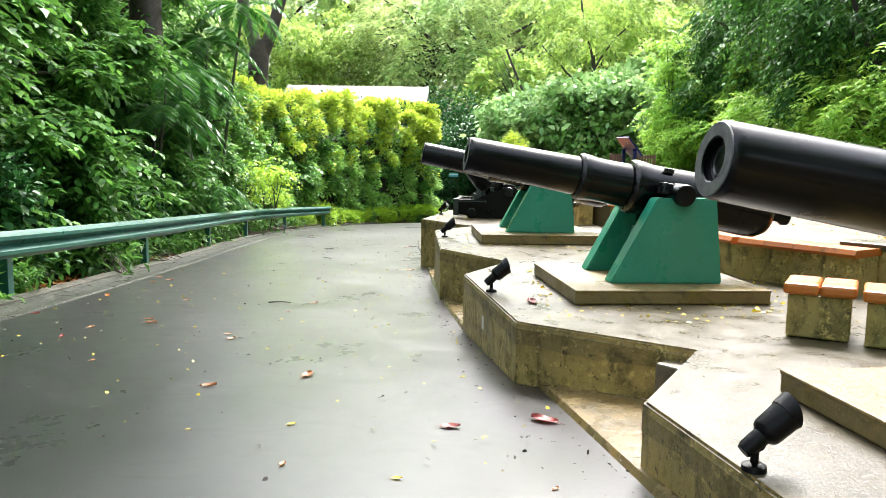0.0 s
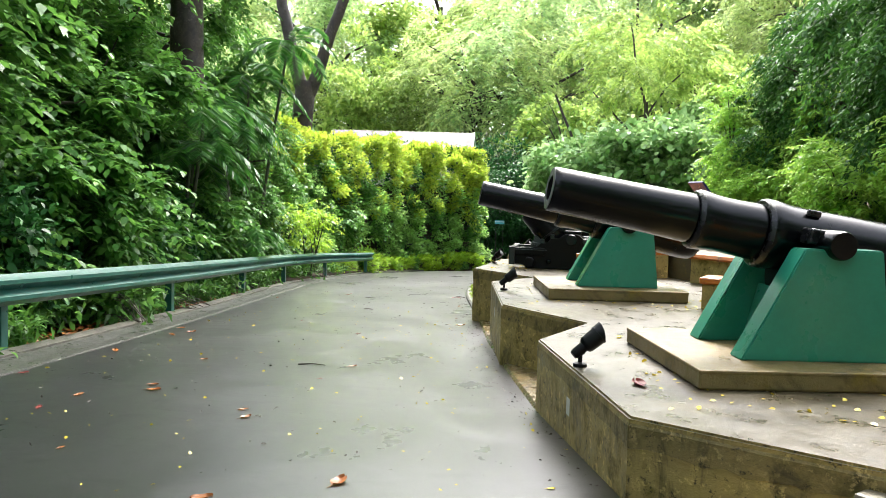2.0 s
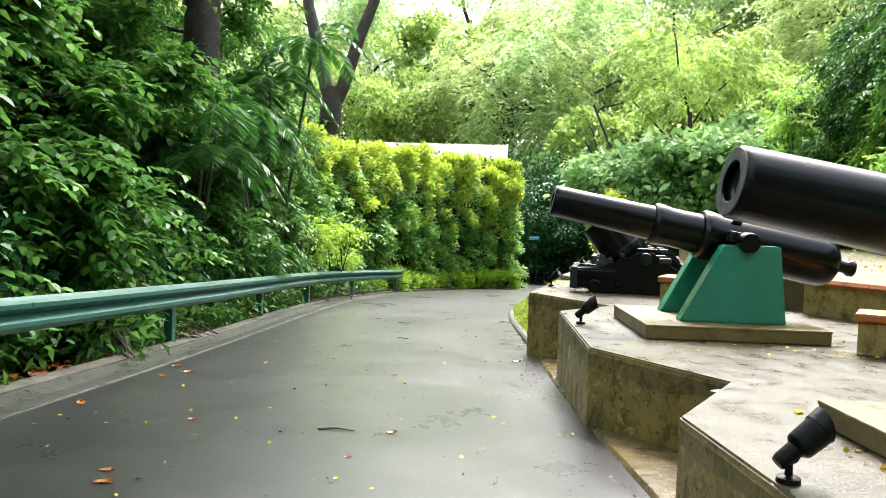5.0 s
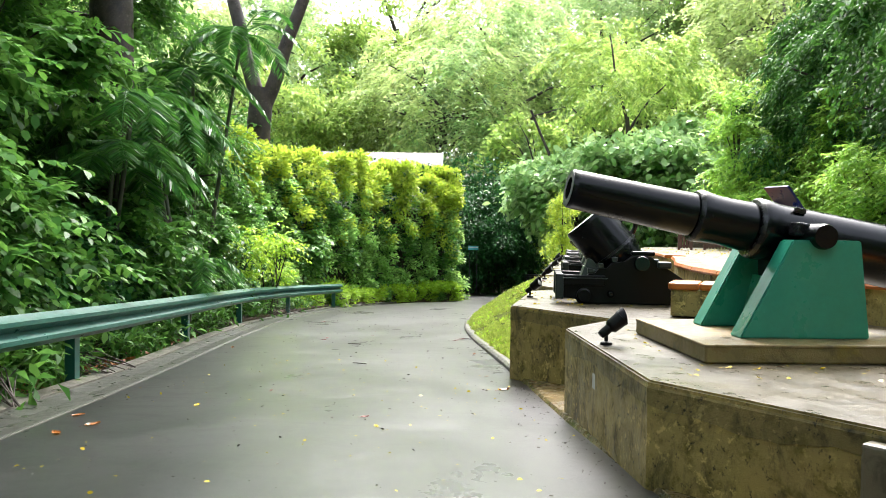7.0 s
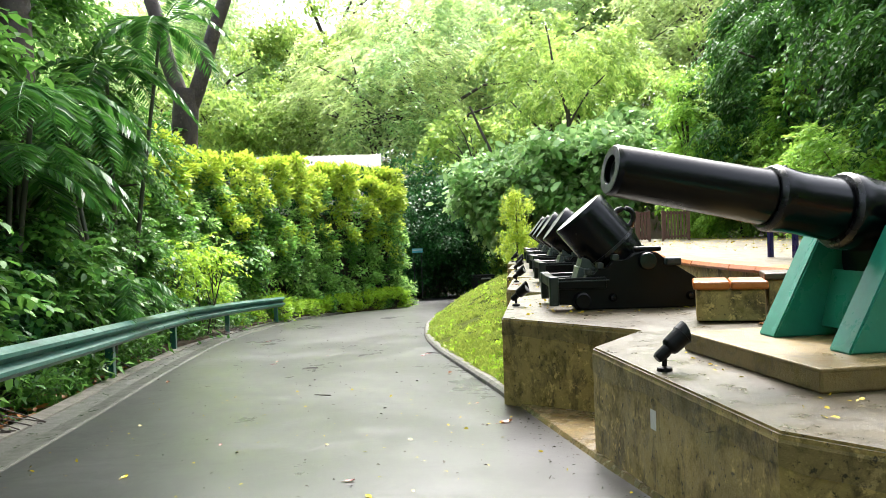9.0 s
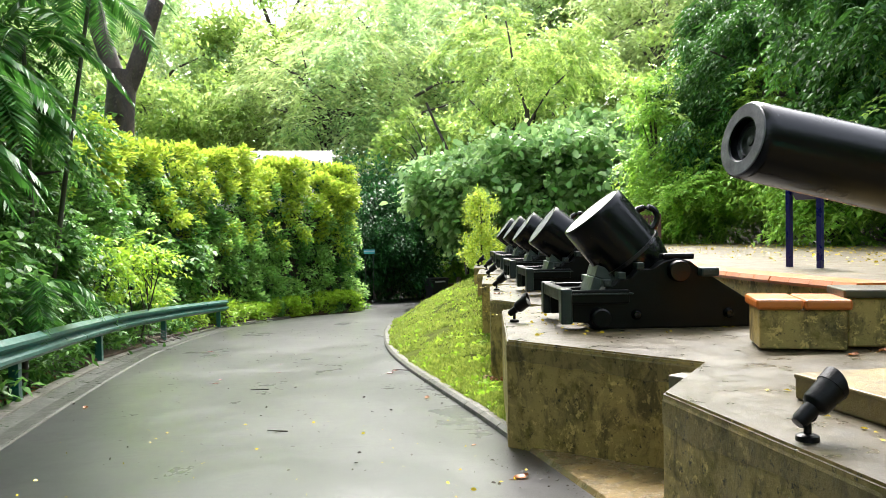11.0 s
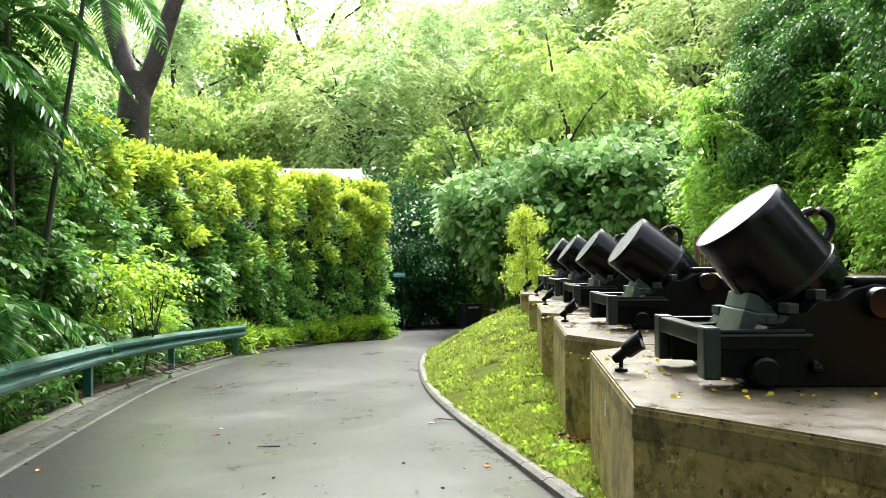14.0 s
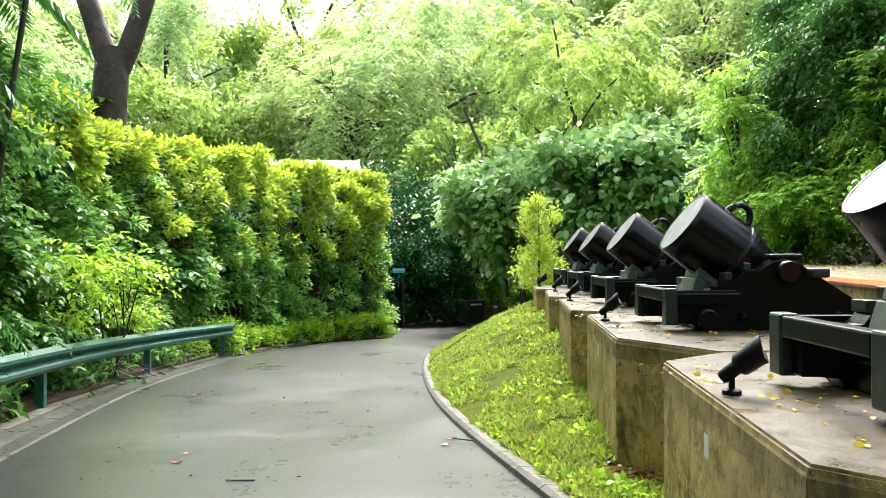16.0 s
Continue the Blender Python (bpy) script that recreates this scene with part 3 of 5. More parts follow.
def seat_wall(path, z0, z1, name="seat_wall"):
    """A low wall with a row of terracotta coping tiles."""
    ob = thing(name, "low stained concrete wall with orange terracotta coping", "wall", "low walls behind the guns")
    bm = bmesh.new()
    sweep(bm, [(x, y, 0) for x, y in path], [(-0.16, z0), (0.16, z0), (0.16, z1), (-0.16, z1)])
    part("wall_body", bm, CONC_SIDE, ob)
    for (xa, ya), (xb, yb) in zip(path, path[1:]):
        n = max(1, round(math.hypot(xb - xa, yb - ya) / 0.3))
        for i in range(n):
            p, q = [(xa + (xb - xa) * t, ya + (yb - ya) * t, 0) for t in ((i + 0.01) / n, (i + 0.99) / n)]
            bm = bmesh.new()
            sweep(bm, [p, q], [(-0.21, z1 + 0.003), (0.21, z1 + 0.003), (0.225, z1 + 0.03), (0.20, z1 + 0.065), (-0.20, z1 + 0.07), (-0.225, z1 + 0.03)])
            part("coping_tile", bm, TERRACOTTA, ob)
    return ob


seat_wall([(3.6, 7.2), (2.95, 8.1), (2.65, 9.2)], 0.4, 0.80)
seat_wall([(3.35, 12.45), (2.75, 13.35)], 0.4, 0.80)
seat_wall([(2.32, 14.1), (2.27, 15.2), (2.3, 16.3), (2.5, 17.8), (2.95, 19.4), (3.4, 21.2)], 0.4, 0.78)
seat_wall([(3.45, 21.9), (3.75, 24.2), (4.1, 27.5)], 0.4, 0.78)


def seat_block(x, y, turn, w, d, z0, h):
    ob = thing("seat_block", "square concrete seat block with orange terracotta top", "seat", "seat blocks between the guns", at=pose(x, y, z0, 0, 0, turn))
    part("block", boxed((-w / 2, -d / 2, 0), (w / 2, d / 2, h), 0.012), CONC_SIDE, ob)
    n = 2
    for i in range(n):
        a = -w / 2 - 0.03 + (w + 0.06) * i / n
        part("coping_tile", boxed((a + 0.003, -d / 2 - 0.035, h + 0.002), (a + (w + 0.06) / n - 0.003, d / 2 + 0.035, h + 0.075), 0.02), TERRACOTTA, ob)
    return ob


seat_block(2.47, 5.6, -28, 0.36, 0.34, 0.495, 0.27)
seat_block(2.83, 5.33, -28, 0.36, 0.34, 0.495, 0.27)
seat_block(2.28, 10.4, -25, 0.4, 0.34, 0.46, 0.26)
seat_block(1.42, 13.78, -21, 0.56, 0.46, 0.45, 0.27)


def pier(x, y, turn, w, d, z0, h):
    ob = thing("concrete_pier", "plain stained concrete pier at the end of a low wall", "pier", "wall piers", at=pose(x, y, z0, 0, 0, turn))
    part("pier_body", boxed((-w / 2, -d / 2, 0), (w / 2, d / 2, h), 0.015), CONC_SIDE, ob)
    part("pier_cap", boxed((-w / 2 - 0.03, -d / 2 - 0.03, h + 0.002), (w / 2 + 0.03, d / 2 + 0.03, h + 0.06), 0.012), CONC_TOP, ob)


pier(1.95, 13.72, -21, 0.4, 0.42, 0.45, 0.34)
pier(3.85, 7.55, 40, 0.4, 0.4, 0.48, 0.36)


def junction_block(x, y, turn, top):
    ob = thing("concrete_block", "small pale concrete block set in the corner between platforms", "block", "corner blocks", at=pose(x, y, 0, 0, 0, turn))
    part("block_body", boxed((-0.11, -0.10, -0.5), (0.11, 0.10, top), 0.016), PALE_CONC, ob)


for x, y, turn, top in ((1.47, 5.16, 40, 0.40), (0.755, 8.985, 40, 0.40), (0.41, 13.32, 30, 0.36)):
    junction_block(x, y, turn, top)


# ---- cannons ----
def cannon(x, y, z, turn, lift=8.4):
    ob = thing("cannon", "black muzzle-loading cannon on green painted steel cheeks", "cannon", "row of cannons", at=pose(x, y, z, 0, 0, turn) @ Matrix.Diagonal((0.85, 0.85, 0.85, 1)))
    L, H = 2.0, 0.83
    axis = pose(0, 0, H, 0, lift, 0)
    bore = [(-L + 0.05, 0.0), (-L + 0.048, 0.088), (-L + 0.004, 0.093), (-L, 0.10)]
    part("barrel", lathe(bmesh.new(), [(-L, 0.10), (-L, 0.158), (-L + 0.012, 0.168), (-L + 0.05, 0.170), (-1.3, 0.180), (-0.93, 0.190), (-0.905, 0.188), (-0.90, 0.176)], 64), IRON, ob, smooth=True, at=axis)
    part("bore", lathe(bmesh.new(), bore, 40), IRON, ob, smooth=True, at=axis)
    part("bore_plug", lathe(bmesh.new(), [(-L + 0.036, 0.0), (-L + 0.037, 0.02), (-L + 0.042, 0.024), (-L + 0.040, 0.06), (-L + 0.034, 0.066), (-L + 0.036, 0.088)], 40), IRON_WORN, ob, "worn plug set back in the bore", smooth=True, at=axis)
    part("muzzle_ring", lathe(bmesh.new(), [(-L - 0.003, 0.100), (-L - 0.003, 0.156), (-L + 0.002, 0.160), (-L + 0.002, 0.100), (-L - 0.003, 0.100)], 56), MUZZLE, ob, "grey weathered muzzle face", at=axis)
    part("second_reinforce", lathe(bmesh.new(), [(-0.90, 0.176), (-0.896, 0.205), (-0.885, 0.219), (-0.865, 0.227), (-0.83, 0.228), (-0.78, 0.222), (-0.71, 0.214), (-0.62, 0.211), (-0.42, 0.216), (-0.385, 0.215), (-0.38, 0.204)], 64), IRON, ob, smooth=True, at=axis)
    part("breech", lathe(bmesh.new(), [(-0.38, 0.204), (-0.376, 0.236), (-0.365, 0.252), (-0.34, 0.264), (-0.30, 0.268), (-0.24, 0.262), (-0.17, 0.252), (-0.08, 0.250), (0.1, 0.258), (0.9, 0.272), (1.0, 0.265), (1.08, 0.22), (1.13, 0.14), (1.17, 0.07), (1.24, 0.065), (1.28, 0.09), (1.33, 0.085), (1.36, 0.0)], 64), IRON, ob, smooth=True, at=axis)
    for u in (-0.897, -0.377):
        k = 0.0 if u < -0.5 else 0.038
        part("worn_ring", lathe(bmesh.new(), [(u - 0.002, 0.19), (u - 0.001, 0.207 + k), (u + 0.012, 0.221 + k), (u + 0.032, 0.2283 + k), (u + 0.036, 0.2 + k)], 64), IRON_WORN, ob, "edge with worn grey metal and painted highlight in pale patches", smooth=True, at=axis)
    for s in (-1, 1):
        part("trunnion", lathe(bmesh.new(), [(0.2, 0.0), (0.2, 0.105), (0.56, 0.105), (0.585, 0.095), (0.585, 0.0)], 36, pose(0, 0, H + 0.0, 0, 0, 90 * s)), IRON, ob, smooth=True)
        part("sight_lug", boxed((-0.10, 0.17 * s - 0.02, 0.19), (0.0, 0.17 * s + 0.02, 0.235), 0.008), IRON_WORN, ob, at=axis)
        part("trunnion_cap", boxed((-0.17, min(s * 0.27, s * 0.42), 0.0), (-0.06, max(s * 0.27, s * 0.42), 0.11), 0.014), IRON_WORN, ob, "worn grey trunnion bracket", at=pose(0, 0, H - 0.02, 0, lift, 0))
        bm = bmesh.new()
        prof = [(-0.66, 0.0), (0.42, 0.0), (0.33, 0.80), (-0.24, 0.80)]
        ya, yb = sorted((s * 0.31, s * 0.52))
        lo = [bm.verts.new((u, ya, w)) for u, w in prof]
        hi = [bm.verts.new((u, yb, w)) for u, w in prof]
        bm.faces.new(lo[::-1]), bm.faces.new(hi)
        for i in range(4):
            bm.faces.new((lo[i], lo[(i + 1) % 4], hi[(i + 1) % 4], hi[i]))
        bmesh.ops.bevel(bm, geom=list(bm.edges), offset=0.012, segments=2, affect="EDGES")
        part("cheek", bm, GREEN, ob, "green gloss painted steel cheek", smooth=True)
    part("front_plate", boxed((-0.30, -0.305, 0.0), (-0.27, 0.305, 0.42), 0.006, pose(0, 0, 0, 0, 14, 0)), GREEN, ob, "green cross plate between the cheeks")
    part("elevating_block", lathe(bmesh.new(), [(-0.24, 0.0), (-0.24, 0.2), (-0.1, 0.27), (0.25, 0.27), (0.42, 0.16), (0.42, 0.0)], 32, pose(0.05, 0, 0.56)), IRON, ob, smooth=True)
    return ob


def plinth(x, y, z0, z1, turn):
    ob = thing("gun_plinth", "low concrete plinth under a cannon, edges worn", "plinth", "gun plinths", at=pose(x, y, z0, 0, 0, turn))
    part("plinth_body", boxed((-0.92, -0.74, 0), (0.62, 0.74, z1 - z0), 0.014), PLINTH, ob)
    part("plinth_top", boxed((-0.923, -0.743, z1 - z0 - 0.02), (0.623, 0.743, z1 - z0 + 0.004), 0.008), PLINTH, ob)


for x, y, z, top, turn, lift in ((2.7, 3.68, 0.50, 0.61, 8, 9.5), (1.87, 7.28, 0.49, 0.60, 6.5, 10), (1.33, 11.44, 0.46, 0.58, 4, 11)):
    plinth(x, y, z, top, turn)
    cannon(x, y, top + 0.004, turn, lift)


# ---- mortars ----
def mortar(at, lift, seat, plate):
    ob = thing("mortar", "black heavy siege mortar on a stepped iron bed", "mortar", "row of mortars", at=at)
    ax = pose(seat[0], 0, seat[1], 0, lift, 0)
    part("barrel", lathe(bmesh.new(), [(-0.80, 0.292), (-0.80, 0.308), (-0.785, 0.316), (-0.74, 0.318), (-0.30, 0.322), (-0.28, 0.322)], 64), IRON, ob, smooth=True, at=ax)
    part("muzzle_plate", lathe(bmesh.new(), [(-0.795, 0.0), (-0.795, 0.300), (-0.80, 0.302), (-0.782, 0.302), (-0.782, 0.0)], 64), plate, ob, "flat plate closing the muzzle", at=ax)
    part("barrel_band", lathe(bmesh.new(), [(-0.30, 0.318), (-0.297, 0.334), (-0.265, 0.334), (-0.262, 0.31)], 64), IRON_WORN, ob, "worn raised band", smooth=True, at=ax)
    part("chamber", lathe(bmesh.new(), [(-0.27, 0.318), (-0.2, 0.315), (-0.08, 0.285), (0.1, 0.25), (0.2, 0.2), (0.26, 0.12), (0.28, 0.0)], 56), IRON, ob, smooth=True, at=ax)
    ring = [(-0.42 + 0.11 * math.cos(a), 0, 0.30 + 0.15 * math.sin(a)) for a in np.linspace(0.0, math.pi, 11)]
    part("lifting_handle", tube(bmesh.new(), ring, [0.034, 0.032, 0.03, 0.029, 0.028, 0.028, 0.028, 0.029, 0.03, 0.032, 0.034], 12), IRON, ob, smooth=True, at=ax)
    part("trunnion", lathe(bmesh.new(), [(-0.56, 0.0), (-0.56, 0.085), (-0.545, 0.093), (0.545, 0.093), (0.56, 0.085), (0.56, 0.0)], 32, pose(0.98, 0, 0.49, 0, 0, 90)), IRON, ob, smooth=True)
    prof = [(0.02, 0.06), (0.02, 0.30), (0.32, 0.30), (0.36, 0.36), (0.44, 0.36), (0.48, 0.42), (0.58, 0.42), (0.64, 0.50), (0.78, 0.50), (0.86, 0.57), (0.98, 0.60), (1.10, 0.57), (1.20, 0.48), (1.62, 0.22), (1.66, 0.14), (1.66, 0.0), (0.24, 0.0), (0.20, 0.06)]
    for s in (-1, 1):
        bm = bmesh.new()
        ya, yb = sorted((s * 0.30, s * 0.47))
        lo, hi = [bm.verts.new((u, ya, w)) for u, w in prof], [bm.verts.new((u, yb, w)) for u, w in prof]
        n = len(prof)
        bm.faces.new(lo[::-1]), bm.faces.new(hi)
        for i in range(n):
            bm.faces.new((lo[i], lo[(i + 1) % n], hi[(i + 1) % n], hi[i]))
        bmesh.ops.bevel(bm, geom=list(bm.edges), offset=0.008, segments=1, affect="EDGES")
        part("bed_cheek", bm, BED_BLACK, ob)
        part("side_rail", boxed((-0.0, min(s * 0.475, s * 0.53), 0.22), (0.55, max(s * 0.475, s * 0.53), 0.34), 0.012), BED_BLACK, ob)
        part("front_post", boxed((-0.04, min(s * 0.40, s * 0.535), 0.05), (0.06, max(s * 0.40, s * 0.535), 0.355), 0.014), BED_GREY, ob, "weathered grey bed corner")
        part("roller", lathe(bmesh.new(), [(0.0, 0.085), (0.11, 0.085), (0.125, 0.07), (0.125, 0.0)], 24, pose(0.30, s * 0.46, 0.10, 0, 0, 90 * s)), BED_BLACK, ob, smooth=True)
        part("top_strip", boxed((0.05, min(s * 0.475, s * 0.545), 0.30), (0.58, max(s * 0.475, s * 0.545), 0.312), 0.003), BED_GREY, ob)
        part("pivot_lug", boxed((1.16, min(s * 0.40, s * 0.56), 0.44), (1.32, max(s * 0.40, s * 0.56), 0.52), 0.02), BED_GREY, ob)
        for u, w in ((0.62, 0.12), (1.42, 0.12)):
            part("bolt", lathe(bmesh.new(), [(0.0, 0.045), (0.02, 0.045), (0.05, 0.028), (0.055, 0.0)], 14, pose(u, s * 0.47, w, 0, 0, 90 * s)), IRON, ob)
        part("trunnion_cap", boxed((0.86, min(s * 0.32, s * 0.46), 0.585), (1.14, max(s * 0.32, s * 0.46), 0.64), 0.02), BED_BLACK, ob)
        for u, w in ((0.345, 0.362), (0.47, 0.424), (0.63, 0.505)):
            part("step_block", boxed((u, min(s * 0.33, s * 0.47), w), (u + 0.065, max(s * 0.33, s * 0.47), w + 0.06), 0.006), BED_GREY, ob)
    part("front_beam", boxed((-0.035, -0.40, 0.24), (0.055, 0.40, 0.345), 0.012), BED_BLACK, ob)
    part("rear_beam", boxed((1.42, -0.30, 0.02), (1.60, 0.30, 0.2), 0.012), BED_BLACK, ob)
    part("bed_floor", boxed((0.26, -0.30, 0.0), (1.42, 0.30, 0.14), 0.01), BED_BLACK, ob)
    part("elevating_wedge", boxed((-0.02, -0.2, 0.0), (0.22, 0.2, 0.27), 0.01), WEDGE, ob, "grey green elevating wedge block", at=pose(0.26, 0, 0.17, 0, 17, 0))
    part("wedge_cap", boxed((-0.01, -0.18, 0.272), (0.2, 0.18, 0.38), 0.01), WEDGE, ob, at=pose(0.26, 0, 0.17, 0, 17, 0))
    return ob


TURN = -6
first_mortar = None
for i, (V, C, J, top) in enumerate(PLATFORMS[3:]):
    m = pose(V[0] + 0.66, V[1] + 0.93, top + 0.002, 0, 0, TURN)
    if i == 0:
        mortar(m, 50, (0.86, 0.41), CAP_LIT)
    elif i == 1:
        first_mortar = mortar(m, 37, (0.90, 0.45), CAP_DIM)
    else:
        copy_thing(first_mortar, m)


# ---- spotlights and boxes ----
def spotlight(at):
    ob = thing("spotlight", "small black garden spotlight tilted up on a short stem", "spotlight", "platform spotlights", at=at @ Matrix.Diagonal((0.86, 0.86, 0.86, 1)))
    part("base", lathe(bmesh.new(), [(0.0, 0.0), (0.0, 0.052), (0.022, 0.05), (0.03, 0.036), (0.034, 0.0)], 20, pose(0, 0, 0, 0, -90, 0)), LAMP_BLACK, ob, smooth=True)
    part("stem", lathe(bmesh.new(), [(0.03, 0.0), (0.03, 0.017), (0.11, 0.017), (0.11, 0.0)], 14, pose(0, 0, 0, 0, -90, 0)), LAMP_BLACK, ob, smooth=True)
    part("knuckle", lathe(bmesh.new(), [(-0.03, 0.0), (-0.03, 0.03), (0.03, 0.03), (0.03, 0.0)], 18, pose(0, 0, 0.12, 0, 0, 90)), LAMP_BLACK, ob, smooth=True)
    head = pose(0, 0, 0.125, 0, -38, 0)
    part("socket", lathe(bmesh.new(), [(-0.075, 0.0), (-0.07, 0.03), (-0.05, 0.038), (0.03, 0.04), (0.045, 0.044)], 24), LAMP_BLACK, ob, smooth=True, at=head)
    part("housing", lathe(bmesh.new(), [(0.03, 0.04), (0.045, 0.058), (0.06, 0.064), (0.16, 0.068), (0.172, 0.072), (0.18, 0.072), (0.18, 0.062)], 28), LAMP_BLACK, ob, smooth=True, at=head)
    visor = bmesh.new()
    rim = []
    for i in range(29):
        a = math.pi * (i / 28 - 0.5) * 1.3
        far = 0.18 + 0.05 * math.cos(a / 1.3)
        rim.append([visor.verts.new((u, r * math.sin(a), r * math.cos(a))) for u, r in ((0.165, 0.0735), (far, 0.0755), (far, 0.0695), (0.165, 0.0675))])
    for p, q in zip(rim, rim[1:]):
        for i in range(4):
            visor.faces.new((p[i], p[(i + 1) % 4], q[(i + 1) % 4], q[i]))
    part("visor", visor, LAMP_BLACK, ob, smooth=False, at=head)
    part("lens", lathe(bmesh.new(), [(0.20, 0.0), (0.196, 0.035), (0.185, 0.062), (0.175, 0.062)], 28), LAMP_GLASS, ob, "dull glass lens", smooth=True, at=head)
    return ob


LIGHTS = [(1.21, 3.33, 0.50), (0.43, 6.95, 0.49), (-0.02, 11.42, 0.46), (-0.155, 15.82, 0.435), (0.49, 19.7, 0.44), (1.02, 22.9, 0.44), (1.5, 25.6, 0.44), (1.72, 27.7, 0.44)]
lamp_one = None
for i, (x, y, z) in enumerate(LIGHTS):
    m = pose(x, y, z, 0, 0, (12, 14, 8, -28, -25, -20, -20, -20)[i])
    lamp_one = spotlight(m) if lamp_one is None else (copy_thing(lamp_one, m), lamp_one)[1]

for k, (V, C, J, top) in enumerate(PLATFORMS[:6]):
    a, b = Vector(V), Vector(C)
    p = a.lerp(b, 0.55)
    turn = math.degrees(math.atan2(b.y - a.y, b.x - a.x)) + 90
    ob = thing("junction_box", "small white electrical box on the platform wall", "electrical box", "platform junction boxes", at=pose(p.x, p.y, top - 0.26, 0, 0, turn))
    part("box_body", boxed((-0.001, -0.045, -0.06), (0.045, 0.045, 0.06), 0.006, pose(-0.044, 0, 0)), WHITE, ob)
    part("conduit", tube(bmesh.new(), [(-0.015, 0, 0.06), (-0.015, 0, 0.25)], 0.01, 8), WHITE, ob)


# ---- guardrail ----
RAIL = [(-4.72, -12), (-4.75, 2), (-4.85, 10), (-5.05, 13.7), (-5.37, 18), (-5.62, 20.5), (-5.82, 24), (-5.55, 28), (-4.9, 32)]
rail = thing("guardrail", "dark green painted steel crash barrier along the bend", "guardrail")
wave = [(0.0, 0.0), (0.035, 0.03), (0.08, 0.055), (0.08, 0.095), (0.035, 0.12), (0.0, 0.155), (0.035, 0.19), (0.08, 0.215), (0.08, 0.255), (0.035, 0.28), (0.0, 0.31)]
section = [(u, w) for u, w in wave] + [(u - 0.006, w) for u, w in wave[::-1]]
pts = smooth_path(RAIL, 0.4)
rail_x = curve_x([(x, y) for x, y in pts])
beam = [(x, y, road_z(y) + 0.48) for x, y in pts]
for i in range(0, len(beam) - 1, 10):
    part("beam", sweep(bmesh.new(), beam[i:i + 11], section), RAIL_GREEN, rail, smooth=True)
for y in (-8.5, -4.1, 0.35, 4.8, 9.25, 13.7, 18.15, 22.6, 27.05, 31.4):
    z = road_z(y)
    x = rail_x(y)
    post = part("post", boxed((x - 0.13, y - 0.055, z - 0.6), (x - 0.02, y + 0.055, z + 0.74), 0.006), RAIL_GREEN, rail)
    for w in (0.56, 0.72):
        part("bolt", lathe(bmesh.new(), [(0.0, 0.016), (0.012, 0.014), (0.016, 0.0)], 10, pose(x + 0.002 + 0.03, y, z + w)), RAIL_GREEN, post)


# ---- trees and shrubs ----
def trunk_points(rng, height, lean=0.3, n=6):
    a, b = rng.uniform(-lean, lean, 2)
    return [(a * (i / n) ** 1.5 + rng.uniform(-0.05, 0.05) * (i > 0), b * (i / n) ** 1.5 + rng.uniform(-0.05, 0.05) * (i > 0), height * i / n) for i in range(n + 1)]


def plant(name, label, category, group, seed, height, radius, leaf_kind, material, leaf, count, squash=1.0, trunk_r=0.09, clump_n=60, width=0.42, droop=0.5, hollow=0.4, low=0.0, stems=1, spread=0.3, pairs=5, length=0.4):
    """A shrub or tree on its own foot: tapered trunk or stems, limbs, and a crown of many leaves in clumps."""
    rng = np.random.default_rng(seed)
    ob = thing(name, label, category, group)
    lift = low + radius * squash
    c, out = clumps(rng, clump_n, radius, lift, squash, hollow)
    for s in range(stems):
        pts = trunk_points(rng, min(height, lift * 1.05), 0.25 if stems == 1 else 0.9)
        if s == 0:
            first = pts
        n = len(pts) - 1
        part("trunk" if stems == 1 else "stem", tube(bmesh.new(), [(x, y, z - 0.25) for x, y, z in pts], [trunk_r * (1.15 - 0.75 * i / n) for i in range(n + 1)], 10), BARK if trunk_r > 0.1 else TWIG, ob, smooth=True)
    part("branching", limbs(rng, first, c, 16, trunk_r), TWIG, ob)
    if leaf_kind == "compound":
        me = sprays(c, out, rng, count // (2 * pairs), length, leaf, width, material, "crown", pairs, droop)
    else:
        me = single_leaves(c, out, rng, count, spread, leaf, width, material, "crown", droop)
    part("crown", me, material, ob)
    return ob


def scatter(model, places):
    """Puts a finished plant at the first place and copies of it at the others: x, y, turn, size, foot."""
    for i, (x, y, turn, size, z) in enumerate(places):
        m = pose(x, y, z, 0, 0, turn)
        if i == 0:
            model.matrix_basis = m @ Matrix.Diagonal((size, size, size, 1))
        else:
            ob = copy_thing(model, m)
            ob.scale = (size, size, size)


def bank_z(x, y):
    return ground_z(x, y) - 0.05


G1 = "shrubs behind the guardrail"
s1 = plant("shrub", "dense dark green shrub with drooping compound leaves", "shrub", G1, 11, 3.6, 1.75, "compound", F_SHADE, 0.15, 15000, 1.15, 0.07, 48, 0.5, 0.7, 0.5, -0.1, 3, 0.3, 4, 0.4)
s2 = plant("shrub", "dense dark green shrub with drooping compound leaves", "shrub", G1, 12, 4.6, 2.1, "compound", F_SHADE, 0.16, 18000, 1.2, 0.08, 58, 0.5, 0.7, 0.5, 0.2, 3, 0.3, 5, 0.46)
s3 = plant("shrub", "dark glossy broad-leaved shrub", "shrub", G1, 13, 3.0, 1.5, "single", F_DEEP, 0.17, 9000, 1.1, 0.06, 70, 0.5, 0.8, 0.3, -0.1, 3, 0.24)
rng = np.random.default_rng(5)
rowa = [(left_out(y) - 2.0 - 0.4 * (i % 2), y, rng.uniform(0, 360), rng.uniform(0.8, 1.0)) for i, y in enumerate((3.2, 8.6, 13.6, 19.8, 23.6))]
